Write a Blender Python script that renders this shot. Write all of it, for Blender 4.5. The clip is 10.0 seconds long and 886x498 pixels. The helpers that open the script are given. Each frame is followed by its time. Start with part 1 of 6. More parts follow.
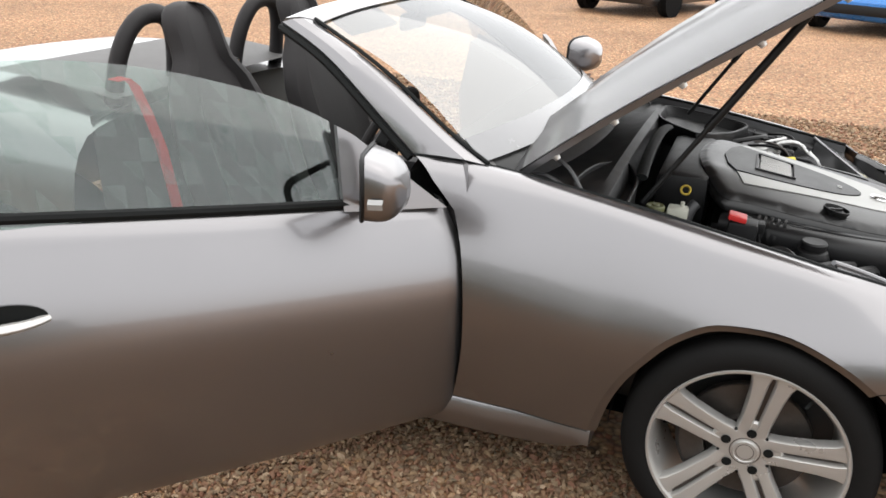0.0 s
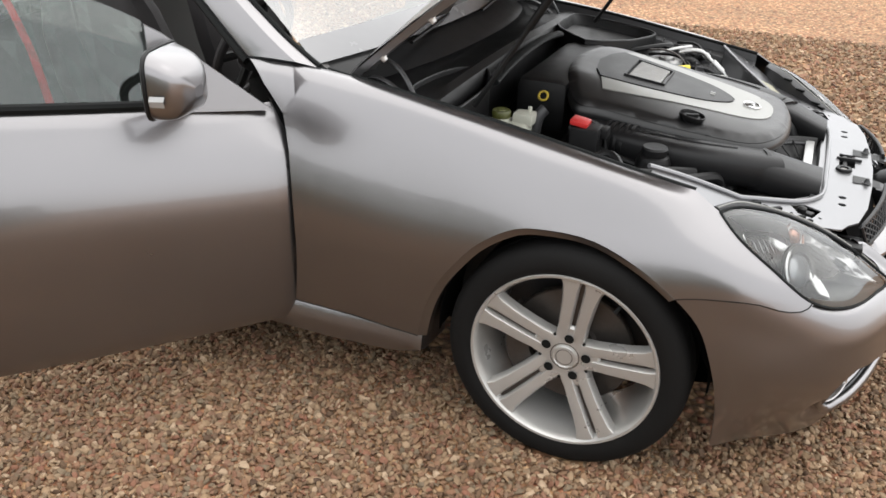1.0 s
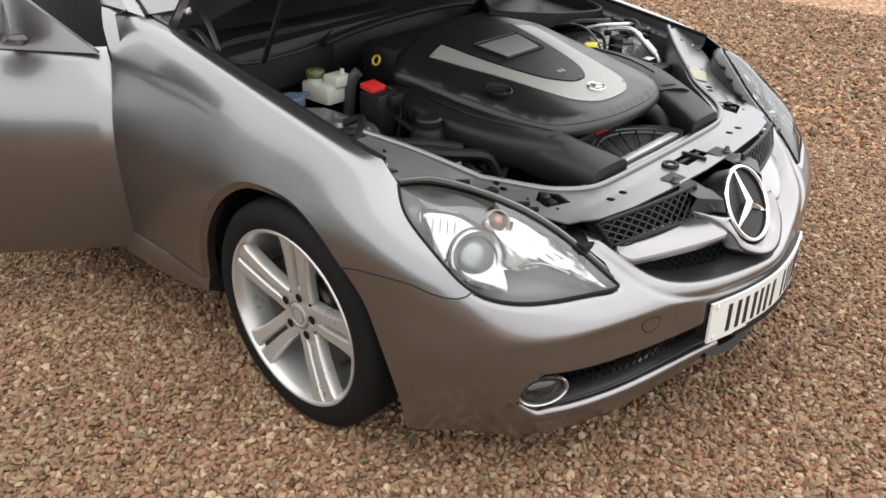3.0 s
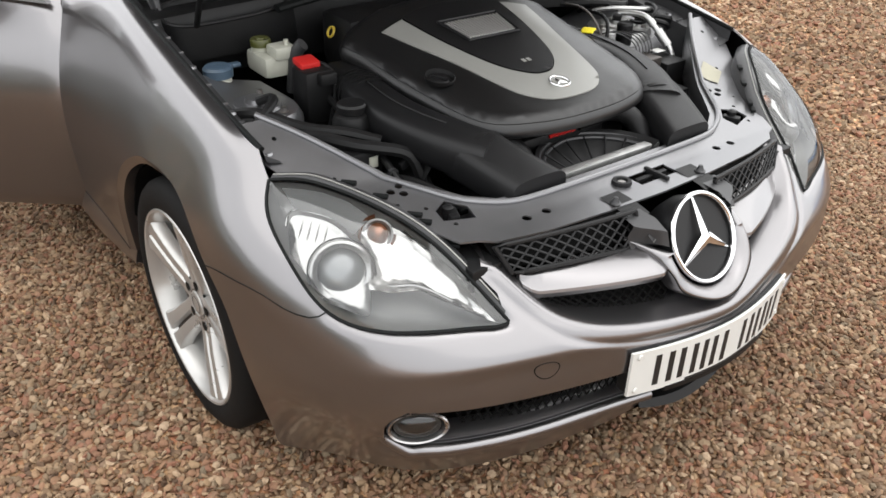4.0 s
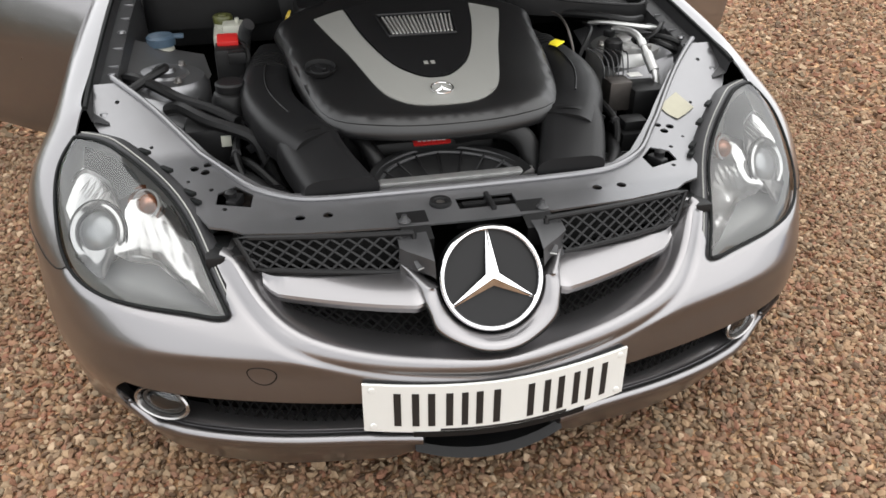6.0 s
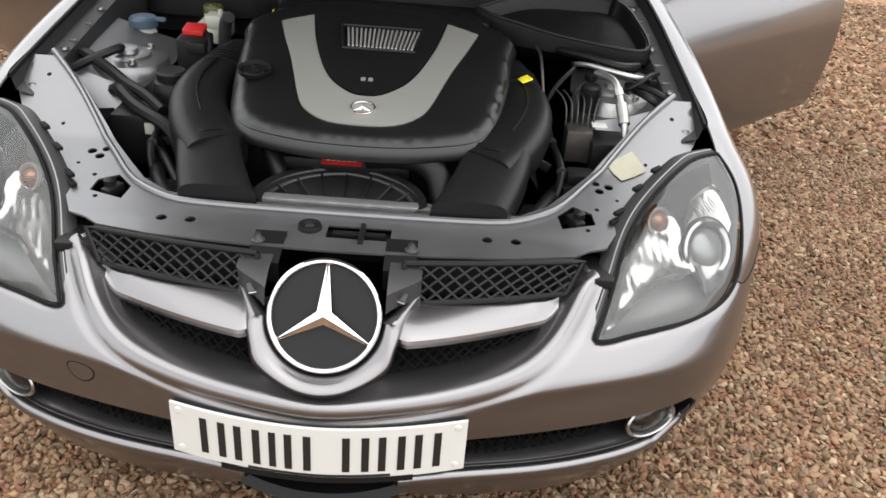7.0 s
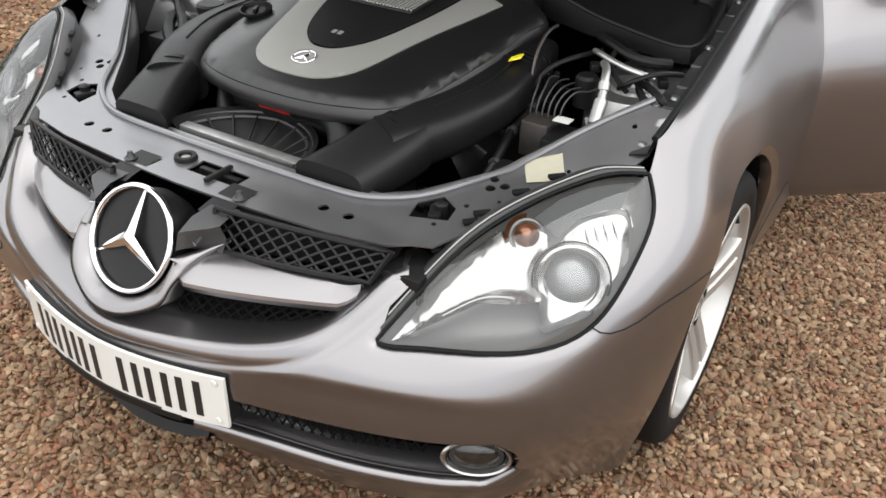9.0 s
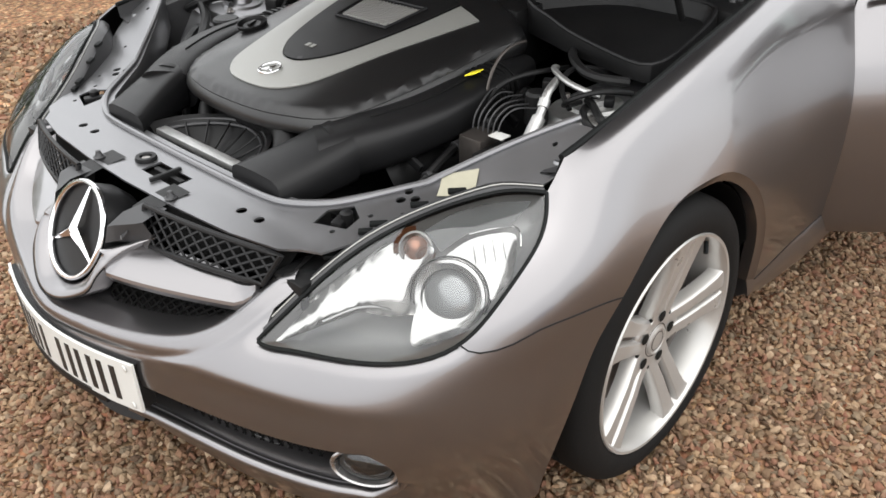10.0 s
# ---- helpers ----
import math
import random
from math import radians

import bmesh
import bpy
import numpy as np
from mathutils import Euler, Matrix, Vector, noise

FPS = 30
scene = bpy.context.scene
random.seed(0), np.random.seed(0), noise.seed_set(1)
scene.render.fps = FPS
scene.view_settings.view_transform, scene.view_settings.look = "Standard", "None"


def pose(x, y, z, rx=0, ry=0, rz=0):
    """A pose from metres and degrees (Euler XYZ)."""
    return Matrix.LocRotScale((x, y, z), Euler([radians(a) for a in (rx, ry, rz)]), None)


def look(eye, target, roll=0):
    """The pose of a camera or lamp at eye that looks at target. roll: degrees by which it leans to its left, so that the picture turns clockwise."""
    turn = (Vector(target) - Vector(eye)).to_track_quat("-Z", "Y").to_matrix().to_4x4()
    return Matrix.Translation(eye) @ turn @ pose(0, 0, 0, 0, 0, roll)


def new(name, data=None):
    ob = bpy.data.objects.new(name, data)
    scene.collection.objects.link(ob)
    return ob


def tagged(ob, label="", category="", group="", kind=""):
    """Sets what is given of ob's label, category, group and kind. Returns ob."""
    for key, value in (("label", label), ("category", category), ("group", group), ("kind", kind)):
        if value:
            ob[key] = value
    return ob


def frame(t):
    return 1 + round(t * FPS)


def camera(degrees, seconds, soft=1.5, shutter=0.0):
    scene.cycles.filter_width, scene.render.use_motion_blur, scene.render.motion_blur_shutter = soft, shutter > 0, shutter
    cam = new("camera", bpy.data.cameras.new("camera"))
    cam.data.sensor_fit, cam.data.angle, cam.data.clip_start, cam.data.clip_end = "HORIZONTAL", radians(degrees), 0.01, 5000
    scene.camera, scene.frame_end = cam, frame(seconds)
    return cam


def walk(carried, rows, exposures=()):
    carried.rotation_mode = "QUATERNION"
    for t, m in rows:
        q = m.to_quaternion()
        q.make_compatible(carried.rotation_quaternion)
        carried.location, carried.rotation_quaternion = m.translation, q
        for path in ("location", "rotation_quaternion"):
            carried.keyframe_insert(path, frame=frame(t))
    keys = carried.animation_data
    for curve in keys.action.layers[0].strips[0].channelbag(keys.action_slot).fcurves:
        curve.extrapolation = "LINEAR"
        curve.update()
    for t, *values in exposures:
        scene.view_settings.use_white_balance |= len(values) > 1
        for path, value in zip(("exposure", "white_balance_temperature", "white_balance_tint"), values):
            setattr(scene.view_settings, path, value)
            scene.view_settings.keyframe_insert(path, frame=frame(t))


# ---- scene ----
cam = camera(56.0, 10.0, soft=1.6)
METRES, EYE, TILT, LEAN, TURN = 5.806, 1.554, -0.61, 0.22, 19.8
ORIGIN = (-0.135, -2.806)
ROWS = [
    (0.0, 0.0, 0.0, 0.0, 1.01, -21.23, -2.61),
    (0.5, 0.0367, 0.008, -0.0044, 1.18, -23.37, -0.91),
    (1.0, 0.0995, 0.001, -0.0076, 4.03, -26.15, -1.73),
    (1.5, 0.1492, 0.0228, -0.0155, 5.02, -27.49, -2.02),
    (2.0, 0.2059, 0.0467, -0.0124, 9.11, -30.74, -2.9),
    (2.5, 0.2765, 0.0336, -0.0095, 16.49, -28.44, -1.57),
    (4.0, 0.3737, 0.1284, -0.0109, 33.51, -30.83, -1.67),
    (4.5, 0.4192, 0.1558, -0.0097, 39.75, -30.54, -3.1),
    (5.0, 0.4374, 0.1991, -0.0177, 46.12, -30.35, -2.92),
    (6.5, 0.5138, 0.3076, -0.0162, 63.86, -30.66, -1.96),
    (7.0, 0.5102, 0.3615, -0.0173, 71.4, -30.25, -4.59),
    (7.5, 0.5257, 0.4038, -0.0167, 80.37, -28.94, -2.35),
    (8.0, 0.5402, 0.4501, -0.0131, 88.66, -28.91, -2.53),
    (8.5, 0.5184, 0.4938, -0.0217, 94.87, -30.28, -2.64),
    (9.0, 0.5041, 0.5339, -0.0209, 101.54, -32.94, -2.54),
    (9.5, 0.505, 0.5871, -0.0211, 109.03, -32.38, -0.7),
    (10.0, 0.4816, 0.611, -0.0217, 113.31, -31.74, 0.56),
]
walk(cam, [(t, pose(*ORIGIN, EYE, TILT, LEAN, TURN) @ pose(METRES * x, METRES * y, METRES * z, 90 + pitch, roll, yaw)) for t, x, y, z, yaw, pitch, roll in ROWS])

# world: an even, overcast sky and a broad weak sun
world = bpy.data.worlds.new("overcast_sky")
scene.world = world
world.use_nodes = True
wn = world.node_tree.nodes
wl = world.node_tree.links
sky = wn.new("ShaderNodeTexSky")
sky.sky_type = "NISHITA"
sky.sun_disc = False
sky.sun_elevation = radians(72.5)
sky.sun_rotation = radians(32)
sky.air_density, sky.dust_density, sky.ozone_density = 1.0, 3.0, 1.0
grey = wn.new("ShaderNodeHueSaturation")
grey.inputs["Saturation"].default_value = 0.22
wl.new(sky.outputs["Color"], grey.inputs["Color"])
veil = wn.new("ShaderNodeMix")
veil.data_type = "RGBA"
veil.inputs[0].default_value = 0.88
veil.inputs[7].default_value = (5.1, 5.15, 5.2, 1)
wl.new(grey.outputs["Color"], veil.inputs[6])
wl.new(veil.outputs[2], wn["Background"].inputs["Color"])
wn["Background"].inputs["Strength"].default_value = 0.15
sun_data = bpy.data.lights.new("sun", "SUN")
sun_data.energy, sun_data.angle, sun_data.color = 0.6, radians(110), (1.0, 0.96, 0.90)
sun = new("sun", sun_data)
sun.matrix_world = look((1.0, 1.6, 6.0), (0, 0, 0))
EXPOSURE = 1.66
scene.view_settings.exposure = EXPOSURE


# ---- materials ----
def material(name, colour, rough=0.5, metal=0.0, coat=0.0, vary=0.12, scale=30.0, bump=0.0, bump_scale=300.0, spec=0.5, rough_vary=0.08):
    """A surface with stains at one scale and grain at another."""
    m = bpy.data.materials.new(name)
    m.use_nodes = True
    n, l = m.node_tree.nodes, m.node_tree.links
    b = n["Principled BSDF"]
    at = n.new("ShaderNodeTexCoord")
    big = n.new("ShaderNodeTexNoise")
    big.inputs["Scale"].default_value, big.inputs["Detail"].default_value = scale, 6.0
    l.new(at.outputs["Object"], big.inputs["Vector"])
    ramp = n.new("ShaderNodeMapRange")
    ramp.inputs["To Min"].default_value, ramp.inputs["To Max"].default_value = 1 - vary, 1 + vary
    l.new(big.outputs["Fac"], ramp.inputs["Value"])
    mul = n.new("ShaderNodeVectorMath")
    mul.operation = "SCALE"
    mul.inputs[0].default_value = colour
    l.new(ramp.outputs["Result"], mul.inputs["Scale"])
    l.new(mul.outputs["Vector"], b.inputs["Base Color"])
    rr = n.new("ShaderNodeMapRange")
    rr.inputs["To Min"].default_value, rr.inputs["To Max"].default_value = max(rough - rough_vary, 0.02), rough + rough_vary
    l.new(big.outputs["Fac"], rr.inputs["Value"])
    l.new(rr.outputs["Result"], b.inputs["Roughness"])
    b.inputs["Metallic"].default_value = metal
    b.inputs["Coat Weight"].default_value = coat
    b.inputs["Coat Roughness"].default_value = 0.07
    b.inputs["Specular IOR Level"].default_value = spec
    if bump:
        fine = n.new("ShaderNodeTexNoise")
        fine.inputs["Scale"].default_value, fine.inputs["Detail"].default_value = bump_scale, 3.0
        l.new(at.outputs["Object"], fine.inputs["Vector"])
        bp = n.new("ShaderNodeBump")
        bp.inputs["Strength"].default_value, bp.inputs["Distance"].default_value = bump, 0.002
        l.new(fine.outputs["Fac"], bp.inputs["Height"])
        l.new(bp.outputs["Normal"], b.inputs["Normal"])
    return m


def glass(name, colour, rough=0.0, ior=1.45, alpha_mix=0.0):
    m = bpy.data.materials.new(name)
    m.use_nodes = True
    n, l = m.node_tree.nodes, m.node_tree.links
    b = n["Principled BSDF"]
    b.inputs["Base Color"].default_value = (*colour, 1)
    b.inputs["Roughness"].default_value = rough
    b.inputs["IOR"].default_value = ior
    b.inputs["Transmission Weight"].default_value = 1.0
    if alpha_mix:
        clear = n.new("ShaderNodeBsdfTransparent")
        clear.inputs["Color"].default_value = (*colour, 1)
        gloss = n.new("ShaderNodeBsdfGlossy")
        gloss.inputs["Roughness"].default_value = 0.02
        fres = n.new("ShaderNodeFresnel")
        fres.inputs["IOR"].default_value = ior
        mix = n.new("ShaderNodeMixShader")
        l.new(fres.outputs["Fac"], mix.inputs[0])
        l.new(clear.outputs["BSDF"], mix.inputs[1])
        l.new(gloss.outputs["BSDF"], mix.inputs[2])
        l.new(mix.outputs["Shader"], n["Material Output"].inputs["Surface"])
    return m


PAINT = material("silver_grey_paint", (0.197, 0.191, 0.195), 0.285, 0.94, 0.7, 0.03, 6, rough_vary=0.02)
PAINT.node_tree.nodes["Principled BSDF"].inputs["Coat IOR"].default_value = 1.6
PAINT.node_tree.nodes["Principled BSDF"].inputs["Coat Roughness"].default_value = 0.05
PRIMED = material("grey_painted_steel", (0.205, 0.205, 0.2116), 0.34, 0.8, 0.15, 0.10, 14, 0.05, 700)
COVER = material("black_cover_plastic", (0.00528, 0.00528, 0.005568), 0.36, 0, 0, 0.2, 12, 0.08, 900, spec=0.5)
BULB = material("smoked_amber_glass", (0.26, 0.105, 0.055), 0.14, 0.5, 0.4, 0.25, 70)
BLACK = material("black_plastic", (0.005824, 0.005824, 0.006032), 0.46, 0, 0, 0.3, 20, 0.15, 600, spec=0.25)
SATIN = material("dark_satin_plastic", (0.006864, 0.006864, 0.00728), 0.42, 0, 0, 0.2, 12, 0.10, 900, spec=0.24)
# near-black: shade of deep recesses put into the colour; also black mesh and liners
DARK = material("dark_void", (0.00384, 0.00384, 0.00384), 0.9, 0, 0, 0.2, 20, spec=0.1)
RUBBER = material("tyre_rubber", (0.00676, 0.006552, 0.006448), 0.75, 0, 0, 0.25, 25, 0.25, 240, spec=0.14)
SEAL = material("black_rubber_seal", (0.004, 0.0048, 0.0048), 0.65, 0, 0, 0.2, 40, spec=0.18)
ALLOY = material("silver_alloy", (0.4346, 0.4264, 0.41), 0.30, 0.55, 0.3, 0.05, 10, 0.03, 900)
CHROME = material("chrome", (0.86, 0.86, 0.87), 0.08, 1.0, 0, 0.02, 10, rough_vary=0.03)
FOGRING = material("satin_chrome", (0.40, 0.39, 0.385), 0.28, 0.95, 0, 0.05, 20)
MIRROR = material("bright_reflector", (0.36, 0.355, 0.348), 0.14, 0.95, 0, 0.16, 30, 0.5, 28, rough_vary=0.06)
STEEL = material("bare_steel", (0.42, 0.40, 0.38), 0.35, 1.0, 0, 0.2, 40, 0.1, 500)
IRON = material("brake_iron", (0.085, 0.076, 0.070), 0.45, 0.8, 0, 0.25, 60, 0.1, 400)
CAST = material("cast_aluminium", (0.451, 0.451, 0.4428), 0.42, 0.9, 0, 0.2, 50, 0.25, 350)
VSILVER = material("pale_silver_plastic", (0.2788, 0.2788, 0.2608), 0.40, 0.3, 0.1, 0.04, 12, 0.05, 1200)
WHITE = material("white_plate", (0.5412, 0.5412, 0.5166), 0.35, 0, 0.2, 0.03, 20)
INK = material("black_ink", (0.012, 0.012, 0.012), 0.4, 0, 0, 0.1, 40)
MILKY = material("milky_plastic", (0.3936, 0.3936, 0.3362), 0.4, 0, 0.1, 0.12, 40, 0.05, 200)
OLIVE = material("olive_cap", (0.0615, 0.0656, 0.01476), 0.4, 0, 0, 0.2, 60)
RED = material("red_plastic", (0.41, 0.01476, 0.01312), 0.4, 0, 0.1, 0.1, 60)
BLUE = material("blue_cap", (0.0451, 0.0738, 0.1066), 0.45, 0, 0, 0.15, 60)
OLIVE_RING = material("dull_yellow_ring", (0.42, 0.30, 0.03), 0.5, 0, 0, 0.1, 60)
YELLOW = material("yellow_tag", (0.85, 0.72, 0.03), 0.5, 0, 0, 0.1, 60)
CREAM = material("cream_sticker", (0.328, 0.3116, 0.2378), 0.6, 0, 0, 0.08, 80)
AMBER = material("amber_bulb", (0.1394, 0.05084, 0.0205), 0.2, 0.5, 0.4, 0.3, 90)
LAMPGREY = material("grey_lamp_bezel", (0.29, 0.29, 0.285), 0.38, 0.3, 0.2, 0.05, 20)
FABRIC = material("dark_seat_leather", (0.01558, 0.01394, 0.01435), 0.62, 0, 0, 0.25, 18, 0.3, 350, spec=0.25)
BELT = material("red_belt_webbing", (0.574, 0.0246, 0.0205), 0.7, 0, 0, 0.1, 60, 0.3, 900)
TRIM = material("grey_cabin_trim", (0.0615, 0.05904, 0.0574), 0.6, 0, 0, 0.15, 15, 0.3, 500)
RAIL = material("dark_grey_rail", (0.041, 0.041, 0.04264), 0.42, 0.3, 0, 0.2, 20, 0.1, 500)
COWL = material("dark_lamp_cowl", (0.03, 0.032, 0.032), 0.25, 0.2, 0.3, 0.08, 12)
LENS = glass("clear_lens", (0.95, 0.96, 0.96), ior=1.68, alpha_mix=1)
SCREEN = glass("tinted_screen", (0.50, 0.55, 0.51), ior=2.9, alpha_mix=1)
WINDOW = glass("tinted_window", (0.54, 0.63, 0.59), ior=2.05, alpha_mix=1)


# ---- mesh tools ----
def part(name, bm, mat, parent=None, label="", smooth=True, sharp=35):
    """Links a bmesh as one mesh object under a thing or part."""
    me = bpy.data.meshes.new(name)
    bm.normal_update()
    for e in bm.edges:
        if len(e.link_faces) == 2 and e.calc_face_angle(0) > radians(sharp):
            e.smooth = False
    for f in bm.faces:
        f.smooth = smooth
    bm.to_mesh(me)
    bm.free()
    for m in (mat if isinstance(mat, (list, tuple)) else [mat]):
        me.materials.append(m)
    ob = new(name, me)
    if parent:
        ob.parent = parent
    if label:
        ob["label"] = label
    return ob


def raw(name, verts, faces, mat, parent=None, label="", smooth=True):
    me = bpy.data.meshes.new(name)
    me.from_pydata([tuple(map(float, v)) for v in verts], [], faces)
    me.materials.append(mat)
    bm = bmesh.new()
    bm.from_mesh(me)
    bmesh.ops.recalc_face_normals(bm, faces=bm.faces)
    bpy.data.meshes.remove(me)
    return part(name, bm, mat, parent, label, smooth)


def box(bm, size, at, bevel=0.0, m=None, seg=2):
    """A bevelled block, added to bm."""
    made = bmesh.ops.create_cube(bm, size=1)["verts"]
    for v in made:
        v.co = Vector((v.co.x * size[0], v.co.y * size[1], v.co.z * size[2]))
    if bevel:
        edges = list({e for v in made for e in v.link_edges})
        r = bmesh.ops.bevel(bm, geom=edges, offset=bevel, segments=seg, profile=0.6, affect="EDGES")
        made = list({v for f in r["faces"] for v in f.verts} | {v for v in made if v.is_valid})
    t = Matrix.Translation(at) @ (m or Matrix())
    for v in made:
        v.co = t @ v.co
    return made


def lathe(bm, profile, n=32, m=None, closed=False):
    """Turns (radius, height) pairs round z."""
    rings = []
    for r, h in profile:
        rings.append([bm.verts.new((r * math.cos(a), r * math.sin(a), h)) for a in (2 * math.pi * k / n for k in range(n))])
    pairs = list(zip(rings, rings[1:])) + ([(rings[-1], rings[0])] if closed else [])
    for a, b in pairs:
        for k in range(n):
            bm.faces.new((a[k], a[(k + 1) % n], b[(k + 1) % n], b[k]))
    if not closed:
        for ring, flip in ((rings[0], True), (rings[-1], False)):
            if profile[0 if flip else -1][0] > 1e-5:
                bm.faces.new(ring[::-1] if flip else ring)
    bmesh.ops.remove_doubles(bm, verts=[v for r in rings for v in r], dist=1e-6)
    if m is not None:
        for r in rings:
            for v in r:
                if v.is_valid:
                    v.co = m @ v.co


def smooth_path(points, n):
    """An even spline through the points."""
    P = np.array(points, float)
    k = len(P)
    d = np.concatenate([[0], np.cumsum(np.linalg.norm(np.diff(P, axis=0), axis=1))])
    d = d / d[-1] * (k - 1)
    t = np.interp(np.linspace(0, k - 1, n), d, np.arange(k))
    return weights(t, k, cardinal(k)) @ P


def tube(bm, points, radius, n=10, steps=0, squash=1.0, cap=True, boxy=1.0):
    """A round hose or bar along the points; radius may be a list."""
    P = smooth_path(points, steps) if steps else np.array(points, float)
    R = np.interp(np.linspace(0, 1, len(P)), np.linspace(0, 1, len(radius)), radius) if isinstance(radius, (list, tuple)) else np.full(len(P), radius)
    T = np.gradient(P, axis=0)
    T /= np.linalg.norm(T, axis=1)[:, None]
    up = np.array([0, 0, 1.0]) if abs(T[:, 2]).max() < 0.95 else np.array([0.6, 0.8, 0.0])
    rings = []
    for p, t, r in zip(P, T, R):
        a = np.cross(t, up)
        a /= np.linalg.norm(a)
        b = np.cross(a, t)
        rings.append([bm.verts.new(p + r * (math.copysign(abs(math.cos(w)) ** boxy, math.cos(w)) * a + squash * math.copysign(abs(math.sin(w)) ** boxy, math.sin(w)) * b)) for w in (2 * math.pi * k / n for k in range(n))])
    for a, b in zip(rings, rings[1:]):
        for k in range(n):
            bm.faces.new((a[k], b[k], b[(k + 1) % n], a[(k + 1) % n]))
    if cap:
        bm.faces.new(rings[0])
        bm.faces.new(rings[-1][::-1])


def loft(bm, sections, close=False, caps=False):
    """Quads between sections of equal length; close joins each section's ends."""
    rows = [[bm.verts.new(tuple(map(float, p))) for p in s] for s in sections]
    n = len(rows[0])
    for a, b in zip(rows, rows[1:]):
        for k in range(n if close else n - 1):
            bm.faces.new((a[k], a[(k + 1) % n], b[(k + 1) % n], b[k]))
    if caps:
        bm.faces.new(rows[0][::-1])
        bm.faces.new(rows[-1])
    return rows


def extrude(bm, outline, depth, m=None, bevel=0.0):
    """A prism from a flat outline in x, y; grows along z."""
    lo = [bm.verts.new((x, y, 0)) for x, y in outline]
    hi = [bm.verts.new((x, y, depth)) for x, y in outline]
    k = len(lo)
    fs = [bm.faces.new(lo[::-1]), bm.faces.new(hi)] + [bm.faces.new((lo[i], lo[(i + 1) % k], hi[(i + 1) % k], hi[i])) for i in range(k)]
    vs = lo + hi
    if bevel:
        r = bmesh.ops.bevel(bm, geom=list(fs[1].edges), offset=bevel, segments=2, affect="EDGES")
        vs = list({v for v in vs if v.is_valid} | {v for f in r["faces"] for v in f.verts})
    if m is not None:
        for v in vs:
            v.co = m @ v.co
    return vs


def cardinal(n):
    """Second derivatives of natural cubic splines over n even knots."""
    a, b = np.eye(n), np.zeros((n, n))
    for i in range(1, n - 1):
        a[i, i - 1:i + 2] = 1, 4, 1
        b[i, i - 1:i + 2] = 6, -12, 6
    return np.linalg.solve(a, b)


def weights(t, n, M):
    t = np.clip(np.asarray(t, float), 0, n - 1 - 1e-9)
    i = t.astype(int)
    f = t - i
    W = np.zeros((len(t), n))
    r = np.arange(len(t))
    W[r, i] += 1 - f
    W[r, i + 1] += f
    return W + (((1 - f) ** 3 - (1 - f)) / 6)[:, None] * M[i] + ((f ** 3 - f) / 6)[:, None] * M[i + 1]


def inside(pts, poly):
    x, y = pts[:, 0], pts[:, 1]
    odd = np.zeros(len(pts), bool)
    for (x0, y0), (x1, y1) in zip(poly, np.roll(poly, -1, axis=0)):
        c = (y0 > y) != (y1 > y)
        if c.any():
            odd ^= c & (x < (x1 - x0) * (y - y0) / (y1 - y0 + 1e-15) + x0)
    return odd


def dense(poly, step, closed=True):
    """Points at even steps along an outline; step scales the two axes."""
    out = []
    P = np.array(poly, float)
    for a, b in zip(P, np.roll(P, -1, axis=0) if closed else P[1:]):
        k = max(1, int(math.ceil(np.linalg.norm((b - a) / step))))
        out += [a + (b - a) * i / k for i in range(k)]
    return np.array(out)


def edge_gap(pts, poly, step):
    """The distance of points from an outline, in steps."""
    best = np.full(len(pts), 1e9)
    S = np.array(step)
    for a, b in zip(poly / S, np.roll(poly, -1, axis=0) / S):
        d = b - a
        w = pts / S - a
        k = np.clip((w @ d) / max(d @ d, 1e-12), 0, 1)
        best = np.minimum(best, np.linalg.norm(w - k[:, None] * d, axis=1))
    return best


